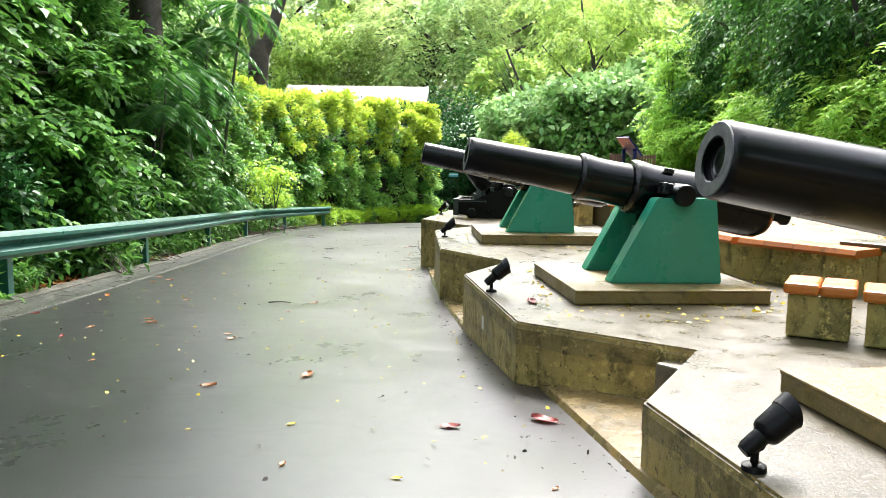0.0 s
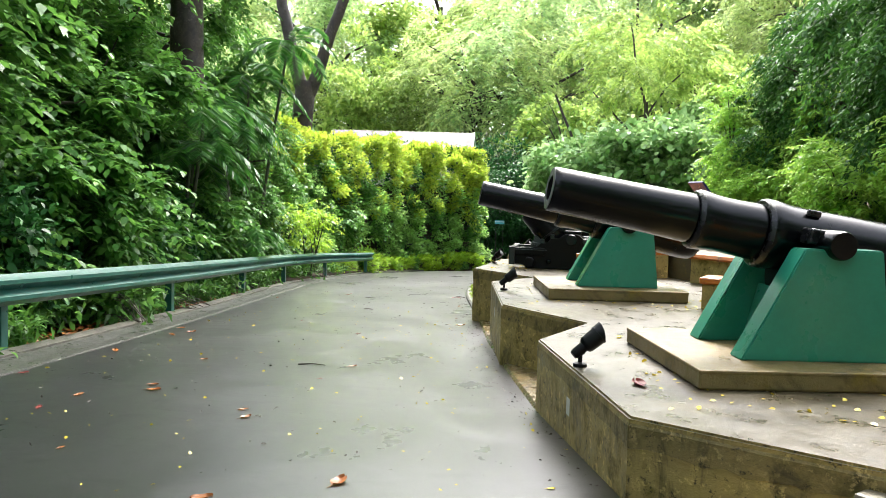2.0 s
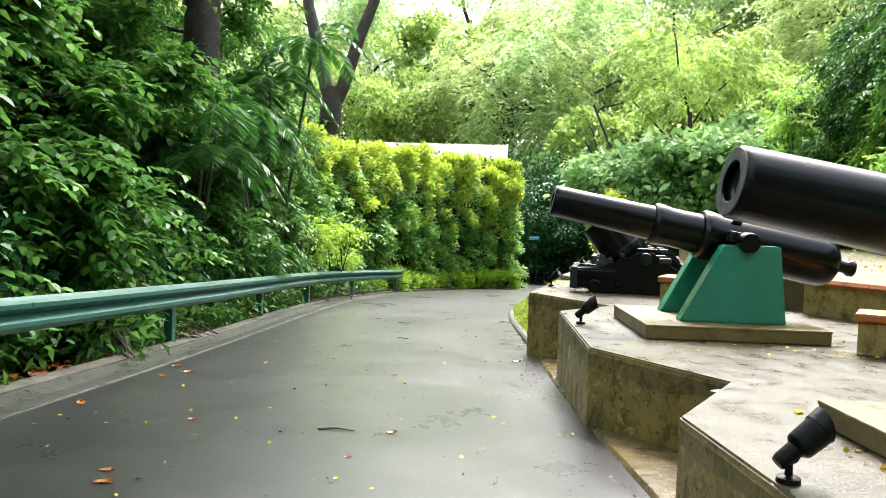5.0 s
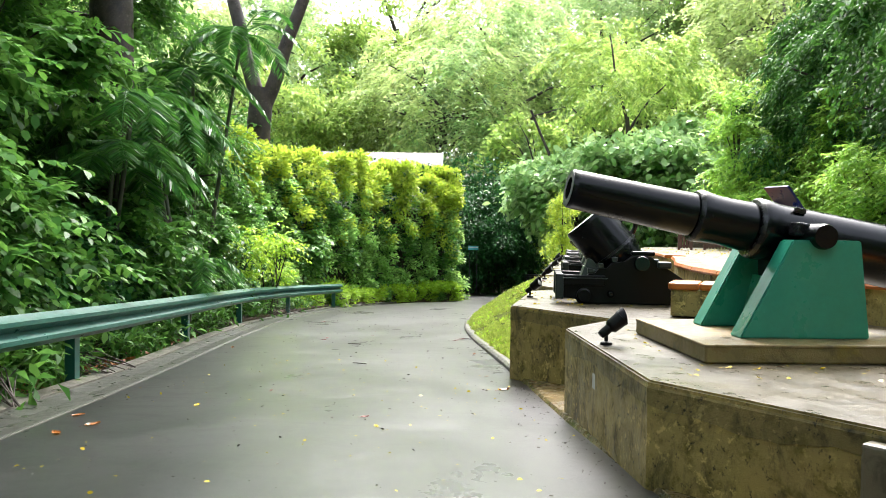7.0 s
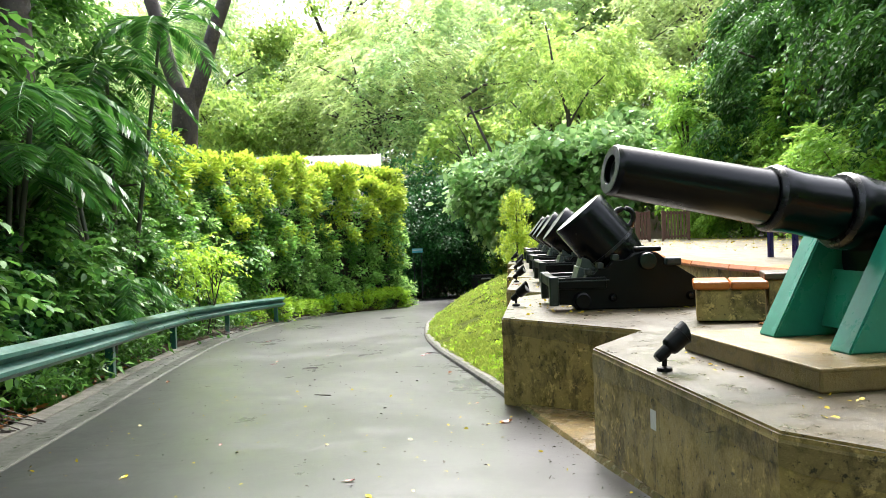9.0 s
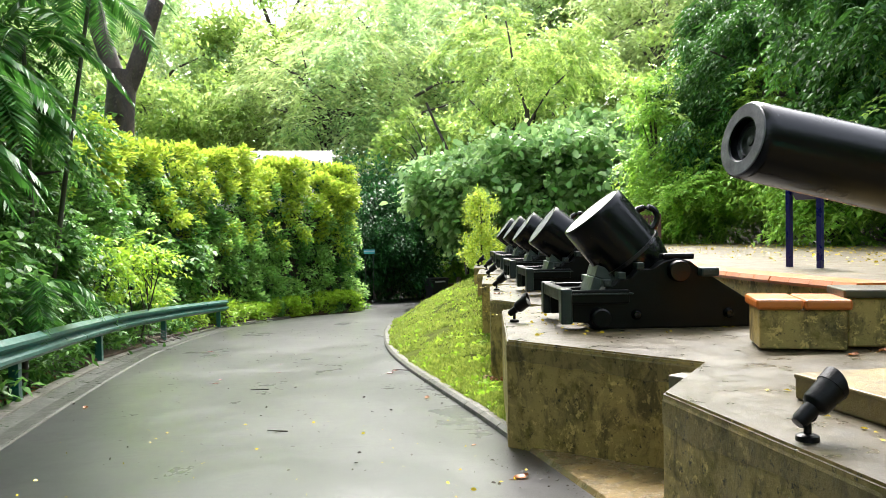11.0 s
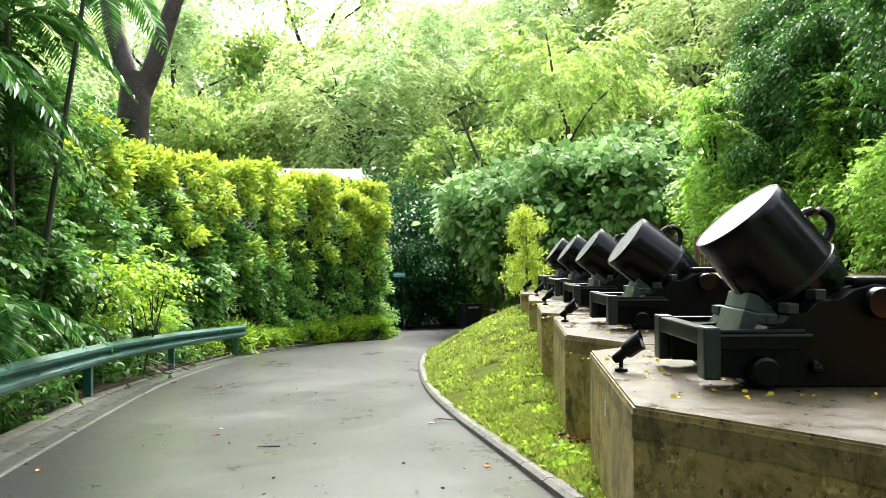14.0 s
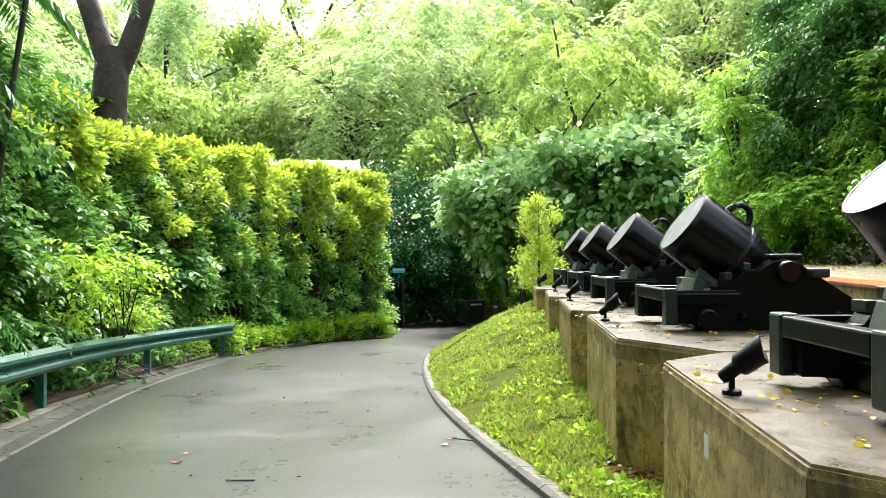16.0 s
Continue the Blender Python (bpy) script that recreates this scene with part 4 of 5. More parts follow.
rowb = [(left_out(y) - 3.8 - 0.7 * (i % 2), y, rng.uniform(0, 360), rng.uniform(1.1, 1.35)) for i, y in enumerate((2.0, 6.3, 10.2, 13.4, 17.0, 20.5, 24.0, 27.5, 31))]
rowc = [(left_out(y) - 1.75, y, rng.uniform(0, 360), rng.uniform(0.75, 0.95)) for y in (5.9, 11.2, 16.4, 25.4)] + [(-7.05, 17.2, 30, 0.8), (-6.75, 14.7, 200, 0.75)]
scatter(s1, [(x, y, a, s, bank_z(x, y)) for x, y, a, s in rowa])
rowb += [(left_out(y) - 2.75, y, 67 * y, k) for y, k in ((7.4, 1.0), (10.4, 1.05), (12.6, 1.1), (15.2, 1.1), (17.8, 1.05), (20.0, 0.9))]
scatter(s2, [(x, y, a, s, bank_z(x, y)) for x, y, a, s in rowb])
scatter(s3, [(x, y, a, s, bank_z(x, y)) for x, y, a, s in rowc])

mid = plant("shrub", "bushy mid green shrub between guardrail and hedge", "shrub", G1, 16, 3.4, 1.2, "compound", F_MID, 0.14, 11000, 1.6, 0.06, 40, 0.46, 0.6, 0.5, 0.1, 3, 0.3, 4, 0.34)
scatter(mid, [(left_out(y) - 1.75, y, 50 * i, s, bank_z(left_out(y) - 1.75, y)) for i, (y, s) in enumerate(((21.6, 0.9), (23.8, 0.95), (25.9, 1.0), (28.0, 1.0), (30.0, 0.95)))])
accent = plant("young_shrub", "young shrub with a spray of lime green compound leaves", "shrub", "lime sprays before the hedge", 17, 2.2, 0.42, "compound", F_LIME, 0.13, 700, 0.7, 0.025, 9, 0.5, 0.6, 0.2, 1.9, 2, 0.2, 5, 0.5)
scatter(accent, [(-6.15, 24.6, 0, 1.0, -1.25), (-5.95, 25.8, 120, 0.95, -1.25), (-6.3, 24.4, 200, 0.62, -1.2), (-5.95, 27.0, 70, 0.6, -1.25)])
low1 = plant("ground_plant", "low leafy undergrowth plant at the foot of the bank", "undergrowth", "undergrowth under the guardrail", 14, 0.7, 0.42, "single", F_SHADE, 0.2, 420, 0.75, 0.015, 14, 0.3, 0.5, 0.3, -0.05, 3, 0.16)
scatter(low1, [(left_out(y) - 0.45 - 0.5 * (i % 3 == 0), y, 77 * i, 0.75 + 0.4 * ((i * 7) % 5) / 5, road_z(y) - 0.15) for i, y in enumerate(np.arange(3.5, 32.5, 1.3))])

tall_left = plant("tree", "tall shade tree behind the shrubs", "tree", "trees on the bank", 15, 11, 4.2, "compound", F_SHADE, 0.22, 20000, 1.1, 0.22, 80, 0.46, 0.8, 0.5, 2.5, 1, 0.3, 5, 0.7)
# the one at (-7.4, -5.5) is unseen, added to darken the road's start
scatter(tall_left, [(x, y, a, s, bank_z(x, y)) for x, y, a, s in ((-12.5, 6, 0, 1.0), (-13.5, 14, 80, 1.15), (-12.5, 22, 160, 0.95), (-15, 30, 220, 1.1), (-9.5, 0.5, 40, 0.9), (-11, -9, 300, 1.1), (-19, 20, 30, 1.3), (-20, 8, 130, 1.3), (-8.0, 22.8, 100, 0.55), (-8.9, 17.6, 250, 0.58), (-8.9, 26.4, 15, 0.52), (-8.6, 12.2, 70, 0.55), (-9.8, 9.4, 190, 1.0), (-10.2, 3.6, 20, 1.05), (-10.4, 15.4, 310, 1.05), (-10.0, -3.5, 120, 1.0), (-7.4, -5.5, 160, 1.2), (-9.6, 21.0, 200, 0.9))])


def big_tree(name, label, x, y, z, base_r, points, seed, crown_centre, crown_r, material, leaf=0.24, count=9000):
    """A tree whose trunk is seen: trunk and forks as tapered tubes, crown high above."""
    ob = thing(name, label, "tree", at=pose(x, y, z))
    rng = np.random.default_rng(seed)
    for k, (pts, r0, r1) in enumerate(points):
        n = len(pts) - 1
        dense = []
        for a, b in zip(pts, pts[1:]):
            dense += [Vector(a).lerp(Vector(b), t) + Vector(rng.normal(size=3) * 0.02) for t in (0, 0.33, 0.66)]
        dense.append(Vector(pts[-1]))
        part("trunk" if k == 0 else "limb", tube(bmesh.new(), dense, [r0 + (r1 - r0) * i / (len(dense) - 1) for i in range(len(dense))], 14), BARK, ob, smooth=True)
    c, out = clumps(rng, 70, crown_r, 0, 0.6, 0.4)
    c += np.array(crown_centre)
    part("crown", sprays(c, out, rng, count // 10, 0.8, leaf, 0.42, material, "crown", 5, 0.8), material, ob)
    return ob


big_tree("old_tree", "old tree with a thick mottled brown trunk among shrubs", -7.25, 19.0, -1.1, 0.38, [([(0, 0, 0), (0.05, 0.1, 3), (0.1, 0.2, 6), (0.0, 0.3, 10)], 0.42, 0.33), ([(0.05, 0.2, 7), (1.2, 0.8, 9.5), (2.2, 1.0, 11)], 0.2, 0.1)], 21, (0, 0.5, 10.5), 3.4, F_SHADE)
big_tree("forked_tree", "forked tree with a dark wet trunk above the hedge", -7.65, 30.5, -1.5, 0.34, [([(0, 0, 0), (0.1, 0, 4.0), (0.35, 0, 7.2)], 0.46, 0.36), ([(0.30, 0, 6.7), (-0.25, 0.1, 8.3), (-0.65, 0.2, 10.0), (-0.9, 0.2, 13.5)], 0.26, 0.17), ([(0.42, 0, 6.7), (1.05, 0, 8.3), (1.7, 0, 10.2), (2.6, -0.1, 12.2), (3.6, -0.2, 14)], 0.24, 0.12)], 22, (-1.6, 0.8, 15.5), 3.6, F_SHADE)


big_tree("layered_tree", "thin-trunked tree with spreading layers of lime leaves", 8.0, 47.0, -0.8, 0.2, [([(0, 0, 0), (0.1, 0, 4.5), (-0.1, 0.1, 8.2)], 0.17, 0.11), ([(-0.1, 0.1, 8.0), (-0.7, 0, 10.0), (-1.1, 0.2, 12.6)], 0.08, 0.04), ([(-0.05, 0.1, 7.4), (1.1, 0.2, 9.2), (2.4, 0.2, 10.4)], 0.07, 0.03), ([(0.1, 0, 5.6), (-1.6, 0, 7.2), (-3.1, 0.3, 8.8)], 0.08, 0.03), ([(-3.2, 0.5, 0), (-3.7, 0.6, 5.2), (-5.1, 0.8, 8.6)], 0.11, 0.06)], 23, (-0.6, 0, 10.6), 4.4, F_YOUNG, 0.32, 7000)

# invented tree: its crown stays out of view and only darkens the near road
big_tree("added_shade_tree", "added tree whose unseen high crown shades the near road", -8.0, 9.5, -1.0, 0.4, [([(0, 0, 0), (0.2, 0.1, 4.5), (0.9, 0.2, 8.5)], 0.4, 0.3), ([(0.8, 0.2, 8.2), (3.0, 0.4, 10.4), (6.2, 0.6, 11.8)], 0.24, 0.1), ([(0.9, 0.2, 8.5), (1.4, 1.5, 11.0), (3.2, 3.4, 12.6)], 0.22, 0.1)], 24, (6.6, 0.8, 12.2), 4.6, F_SHADE, 0.26, 8000)


# palms
def palm(at, seed, height, fronds, length, label="slender palm clump with arching feathery fronds"):
    ob = thing("palm", label, "palm", "palms on the bank", at=at)
    rng = np.random.default_rng(seed)
    for s in range(3):
        a = rng.uniform(0, 6.28)
        h = height * rng.uniform(0.7, 1.05)
        top = Vector((0.5 * math.cos(a) * h / 3, 0.5 * math.sin(a) * h / 3, h))
        part("stem", tube(bmesh.new(), [(0.12 * math.cos(a), 0.12 * math.sin(a), -0.3), top * 0.5 + Vector((0.06, 0, 0)), top], [0.05, 0.04, 0.03], 10), STEM, ob, smooth=True)
        for k in range(fronds):
            t = 2 * math.pi * k / fronds + rng.uniform(-0.3, 0.3)
            rise = rng.uniform(0.35, 0.95)
            ln = length * rng.uniform(0.75, 1.1)
            pts = []
            for i in range(9):
                u = i / 8
                pts.append(top + Vector((math.cos(t) * ln * u * 0.85, math.sin(t) * ln * u * 0.85, ln * (rise * u - 0.95 * u * u))))
            rachis = part("frond", tube(bmesh.new(), pts, [0.013 - 0.010 * i / 8 for i in range(9)], 5), F_PALM, ob)
            P = np.array([pts[min(int(u), 7)].lerp(pts[min(int(u), 7) + 1], u - min(int(u), 7)) for u in np.linspace(0.9, 8, 32)])
            d = np.gradient(P, axis=0)
            d /= np.linalg.norm(d, axis=1, keepdims=True)
            side = np.cross(d, [0, 0, 1.0])
            side /= np.linalg.norm(side, axis=1, keepdims=True)
            base = np.concatenate([P, P])
            way = np.concatenate([d * 0.55 + side * 0.85, d * 0.55 - side * 0.85])
            way[:, 2] -= 0.25
            size = ln * 0.27 * np.concatenate([np.sin(np.linspace(0.5, 2.9, 32))] * 2)
            part("frond_blade", leaf_mesh("leaflets", base, way, size, 0.15, F_PALM, 0.05, rng), F_PALM, rachis)
    return ob


palm(pose(-6.25, 20.3, -1.0), 33, 4.9, 8, 2.1)
palm(pose(-6.9, 22.6, -1.0), 34, 6.4, 8, 1.8)
palm(pose(-6.6, 17.2, -1.0), 36, 4.0, 8, 1.7)
palm(pose(-6.1, 19.7, -0.9), 35, 1.5, 6, 1.3, "low young palm with bright arching fronds")


# hedge on the bend
def hedge(name, label, line, top, depth, seed, leaf, count, material, top_material, foot, bumps=0.35, bush=1.5):
    """A loosely clipped hedge along a line of its front face: bushes side by side, each a dome of leafy tufts, with
    gaps whose shade is painted by a dark core and dark leaves inside.
    """
    ob = thing(name, label, "hedge")
    rng = np.random.default_rng(seed)
    P = np.array(line, float)
    seg = np.linalg.norm(np.diff(P, axis=0), axis=1)
    cum = np.r_[0, np.cumsum(seg)]
    m = max(60, count // 62)
    s = rng.random(m) * cum[-1]
    face = rng.random(m) < 0.74
    h = np.where(face, rng.random(m) ** 0.85, 1.0)
    back = np.where(face, np.abs(rng.normal(size=m)) * 0.1 * depth, rng.random(m) * depth)
    x, y = np.interp(s, cum, P[:, 0]), np.interp(s, cum, P[:, 1])
    k = np.clip(np.searchsorted(cum, s) - 1, 0, len(seg) - 1)
    d = np.diff(P, axis=0)[k] / seg[k][:, None]
    nor = np.c_[d[:, 1], -d[:, 0]]
    zf = np.array([foot(a) for a in y])
    tall = top - zf.mean()
    mids = np.arange(0.4 * bush, cum[-1] + bush, bush) + rng.uniform(-0.25, 0.25, len(np.arange(0.4 * bush, cum[-1] + bush, bush))) * bush
    near = np.abs(s[:, None] - mids[None])
    which = near.argmin(1)
    dome = np.sqrt(np.clip(1 - (near.min(1) / (0.66 * bush)) ** 2, 0, 1))
    lump = np.array([noise.noise((a * 1.1, b * 1.0, 3.3)) + 0.6 * noise.noise((a * 2.6, b * 2.3, 1.3)) for a, b in zip(s, h * tall)])
    lift = rng.uniform(-0.5, 0.5, len(mids))[which] * bumps
    push = bumps * (0.75 * lump + 1.3 * dome - 1.25) - 0.5 * bumps * h ** 4
    topz = top + lift + bumps * (0.55 * dome - 0.4) + 0.5 * bumps * np.array([noise.noise((a * 1.3, b * 1.6, 7.7)) for a, b in zip(s, back)])
    z = zf + (topz - zf) * h
    centre = np.c_[x + nor[:, 0] * (push - back), y + nor[:, 1] * (push - back), z]
    keep = ~((lump + 0.9 * dome < 0.52) & (h < 0.8) & (rng.random(m) < 0.8))
    pick = rng.choice(np.flatnonzero(keep), count)
    ball = rng.normal(size=(count, 3))
    ball /= np.linalg.norm(ball, axis=1, keepdims=True)
    r = leaf * rng.uniform(1.4, 2.7, m)[pick]
    base = centre[pick] + ball * (r * rng.random(count) ** 0.4)[:, None] * np.array([1, 1, 0.8])
    base[:, 2] = np.maximum(base[:, 2], zf[pick])
    way = ball * 0.9 + np.c_[nor[pick] * np.where(face[pick], 0.7, 0.2)[:, None], np.where(face[pick], 0.05, 0.9)] + rng.normal(size=(count, 3)) * 0.35
    size = leaf * rng.uniform(0.6, 1.35, count)
    ripe = h + 0.3 * lump + rng.normal(size=m) * 0.13 + 0.16 * (s / cum[-1] - 0.5)
    young = (ripe > 0.72)[pick]
    cool = (np.array([noise.noise((a * 0.7, b * 0.8, 12.0)) for a, b in zip(s, z)]) > 0.16)[pick] & ~young
    plain = ~young & ~cool
    part("leaf_face", leaf_mesh("leaf_face", base[plain], way[plain], size[plain], 0.55, material, 0.12, rng), material, ob)
    if cool.any():
        part("darker_leaves", leaf_mesh("darker_leaves", base[cool], way[cool], size[cool] * 1.15, 0.5, F_MID, 0.12, rng), F_MID, ob, "deeper green leaves in patches")
    part("new_growth", leaf_mesh("new_growth", base[young], way[young], size[young] * 1.05, 0.5, top_material, 0.12, rng), top_material, ob, "bright yellow green new growth")
    inset = min(0.8, 0.45 * depth)
    front = [(a - n[0] * inset, b - n[1] * inset) for (a, b), n in zip(line, list(nor_of(P)))]
    rear = [(a - n[0] * (depth - 0.1), b - n[1] * (depth - 0.1)) for (a, b), n in zip(line, list(nor_of(P)))]
    # solid dark core, so that the gaps between tufts read as shade
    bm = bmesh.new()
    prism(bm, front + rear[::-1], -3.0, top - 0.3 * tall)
    part("shade_core", bm, TWIG, ob, "dark wood-coloured core that gives the hedge gaps their shade")
    # leaves inside take a darker green, shade put into their colour
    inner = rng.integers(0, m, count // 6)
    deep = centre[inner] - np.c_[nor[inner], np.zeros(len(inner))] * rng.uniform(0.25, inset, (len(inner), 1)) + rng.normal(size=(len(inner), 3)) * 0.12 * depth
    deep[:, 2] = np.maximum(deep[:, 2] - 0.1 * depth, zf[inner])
    part("shaded_leaves", leaf_mesh("shaded_leaves", deep, rng.normal(size=(len(inner), 3)) + np.array([0, 0, -0.3]), leaf * rng.uniform(0.8, 1.5, len(inner)), 0.55, F_DEEP, 0.12, rng), F_DEEP, ob, "inner hedge leaves coloured dark for the shade there")
    return ob


def nor_of(P):
    d = np.gradient(P, axis=0)
    d /= np.linalg.norm(d, axis=1, keepdims=True)
    return np.c_[d[:, 1], -d[:, 0]]


hedge("hedge", "tall clipped hedge with yellow green new growth on top", [(-7.0, 25.0), (-6.7, 27.2), (-6.25, 29.6), (-5.65, 32.3), (-4.75, 35.0), (-3.6, 37.4), (-2.1, 39.4), (-1.0, 40.7), (-0.8, 41.7), (-1.4, 43.0)], 3.66, 1.7, 41, 0.125, 88000, F_HEDGE, F_GOLD, lambda y: road_z(y), 0.72)
hedge("low_hedge", "knee-high clipped bright green border hedge", [(-4.45, 34.2), (-3.95, 35.6), (-3.05, 37.3), (-1.85, 38.75), (-0.7, 39.75)], -1.08, 0.6, 42, 0.075, 13000, F_LIME, F_LIME, lambda y: road_z(y) + 0.05, 0.12, 0.6)
bush = plant("border_bush", "small bright green bush beside the guardrail end", "bush", "border bushes", 43, 0.8, 0.5, "single", F_LIME, 0.09, 1800, 0.8, 0.02, 30, 0.5, 0.3, 0.3, -0.1, 3, 0.12)
scatter(bush, [(-5.35, 32.4, 0, 1.2, road_z(32.4)), (-5.0, 33.5, 90, 0.9, road_z(33.5)), (-4.6, 34.6, 40, 0.8, road_z(34.6)), (-5.75, 30.8, 10, 0.8, road_z(30.8)), (-6.05, 29.2, 10, 0.75, road_z(29.2))])

# dark growth beyond the junction, broad-leaved shrubs over the lawn
dark = plant("shrub", "dark green overhanging shrub in deep shade", "shrub", "shrubs past the junction", 51, 4.4, 2.3, "single", F_DEEP, 0.17, 16000, 1.0, 0.08, 70, 0.45, 0.9, 0.3, 0.0, 3, 0.35)
scatter(dark, [(-1.5, 51.0, 0, 1.25, -2.3), (1.2, 51.8, 70, 1.25, -2.4), (3.4, 57.5, 140, 1.25, -2.6), (-5.5, 50, 200, 1.35, -2.3), (-9.5, 48.5, 20, 1.4, -2.2), (0.3, 55, 100, 1.8, -2.5), ])
broad = plant("broad_leaved_tree", "spreading shrub tree with large pale broad leaves", "tree", "broad-leaved trees above the lawn", 52, 6, 3.0, "single", F_BROAD, 0.36, 11500, 0.8, 0.09, 80, 0.62, 0.9, 0.3, 1.3, 2, 0.42)
scatter(broad, [(4.7, 43.5, 0, 1.05, -0.9), (8.2, 41.0, 120, 1.08, -0.5), (12.6, 43.5, 200, 1.1, 0.3), (7.2, 50, 60, 1.25, -1.5)])
lime = plant("layered_tree", "thin-trunked young tree with layered lime green leaves", "tree", "young trees on the slope", 53, 11, 4.2, "single", F_YOUNG, 0.36, 4600, 0.8, 0.13, 46, 0.5, 0.3, 0.35, 4.6, 1, 0.36)
scatter(lime, [(13.0, 56, 130, 1.15, 0.0), (4.5, 60, 60, 1.05, -1.8)])

# far feathery trees up the hill
G3 = "feathery trees on the far hillside"
f1 = plant("feathery_tree", "tall light green tree with feathery foliage", "tree", G3, 61, 16, 6.0, "compound", F_PALE, 0.40, 16200, 0.95, 0.25, 64, 0.36, 0.7, 0.45, 3.0, 1, 0.3, 6, 1.4)
f2 = plant("feathery_tree", "tall light green tree with feathery foliage", "tree", G3, 62, 18, 6.5, "compound", F_PALE2, 0.38, 16200, 1.1, 0.25, 66, 0.36, 0.9, 0.45, 2.0, 1, 0.3, 6, 1.5)
f3 = plant("roadside_tree", "mid green leafy tree on the far slope", "tree", G3, 63, 15, 5.5, "single", F_YOUNG, 0.42, 12000, 1.05, 0.25, 80, 0.46, 0.5, 0.35, 2.5, 1, 0.6)
rng = np.random.default_rng(64)
spots = []
for ring, (dist, size) in enumerate(((47, 0.98), (60, 1.25), (75, 1.54), (95, 1.98))):
    for a in np.arange(-62, 66, (12, 9.5, 9, 11)[ring]):
        b = math.radians(a + rng.uniform(-3, 3))
        x, y = dist * math.sin(b), 12 + dist * math.cos(b)
        if ring == 0 and (abs(a) < 16 or a < -38):
            continue
        if -15 < x < 3 and y < 60:
            continue
        spots.append((x, y, rng.uniform(0, 360), size * rng.uniform(0.85, 1.15), ground_z(x, y) - 0.3))
scatter(f1, spots[0::3])
scatter(f2, spots[1::3])
scatter(f3, spots[2::3])

# bank on the terrace side
G4 = "growth along the terrace"
t1 = plant("shrub", "bright green leafy shrub along the terrace", "shrub", G4, 71, 3.4, 1.7, "compound", F_BRIGHT, 0.2, 9000, 1.0, 0.06, 70, 0.42, 0.7, 0.3, 0.0, 3, 0.3, 5, 0.6)
t2 = plant("hanging_tree", "big dark green tree with long hanging leaves", "tree", G4, 72, 11, 4.0, "compound", F_HANG, 0.26, 30000, 1.0, 0.2, 80, 0.36, 1.2, 0.5, 1.3, 1, 0.3, 6, 0.8)
t3 = plant("shrub", "bright leafy shrub on the bank", "shrub", G4, 73, 4.0, 1.8, "single", F_BRIGHT, 0.24, 7000, 1.2, 0.06, 80, 0.42, 0.7, 0.3, 0.1, 3, 0.3)
scatter(t1, [(x, y, 61 * i, s, z) for i, (x, y, s, z) in enumerate(((9.9, 31.8, 0.9, 0.7), (10.6, 26.5, 1.0, 0.75), (11.8, 22.5, 1.1, 0.75), (12.2, 18.5, 1.1, 0.75), (12.2, 14.5, 1.1, 0.75), (11.6, 10.5, 1.1, 0.75), (11, 6.5, 1.1, 0.75), (10.6, 2.5, 1.1, 0.75), (13.8, 13.0, 1.4, 0.8), (13.4, 5.0, 1.4, 0.8)))])
scatter(t2, [(12.2, 32.0, 90, 0.85, 0.9), (13.4, 26.0, 0, 1.05, 1.3), (15.0, 18.5, 130, 1.1, 1.3), (14.6, 9.0, 240, 1.1, 1.2), (17.5, 30.0, 60, 1.35, 3.0), (13.0, 0.5, 300, 1.1, 1.0), (16.5, 38, 20, 1.2, 2.5)])
scatter(t3, [(9.4, 33.2, 0, 0.8, 0.5), (10.4, 32.6, 110, 0.8, 0.7), (11.0, 29.2, 30, 0.75, 0.75), (12.0, 24.6, 80, 0.7, 0.75)])

column = plant("climber_column", "yellow green climber hanging over a thin tree", "climber", "climbers at the terrace end", 74, 7.5, 0.95, "compound", F_BRIGHT, 0.2, 6500, 3.6, 0.09, 70, 0.42, 0.9, 0.3, 0.2, 1, 0.3, 5, 0.5)
scatter(column, [(9.0, 34.0, 0, 1.0, 0.2), (10.9, 30.5, 130, 0.85, 0.7), (12.6, 27.5, 60, 0.9, 0.75), (12.3, 21.5, 20, 0.9, 0.75)])

copy_thing(t3, pose(5.6, 56.5, -2.6))
copy_thing(t3, pose(8.2, 58.5, -2.6, 0, 0, 80))
copy_thing(t3, pose(3.4, 55.2, -2.7, 0, 0, 200))

# unseen trees behind the walker close the place; the last two are added to shade the start
scatter(copy_thing(tall_left, pose(-6, -18, 0)), [(-6, -18, 10, 1.2, 0.8), (2, -22, 120, 1.3, 1.0), (10, -16, 220, 1.2, 1.0), (4.5, -9, 60, 1.25, 0.9), (7.2, -2.6, 190, 1.15, 0.8)])

# small conifer at the end of the platforms
con = thing("conifer", "small slender yellow green conifer at the lawn edge", "conifer", at=pose(2.2, 29.9, 0.12))
rng = np.random.default_rng(81)
part("trunk", tube(bmesh.new(), [(0, 0, -0.2), (0.02, 0.01, 1.0), (0.0, 0.0, 2.25)], [0.035, 0.025, 0.008], 8), TWIG, con)
n = 5200
tuft_u, tuft_a = rng.random(90) ** 0.85, rng.random(90) * 6.28
k = rng.integers(0, 90, n)
u = tuft_u[k]
ang = tuft_a[k] + rng.normal(size=n) * 0.25
rad = 0.58 * np.sin(np.pi * np.clip(0.2 + 0.74 * u, 0, 1)) ** 0.6 * (0.35 + 0.75 * (np.sin(tuft_a[k] * 7 + u * 9) * 0.5 + 0.5)) * rng.uniform(0.7, 1.1, n)
base = np.c_[rad * np.cos(ang), rad * np.sin(ang), 0.2 + u * 2.0] + rng.normal(size=(n, 3)) * np.array([0.05, 0.05, 0.09])
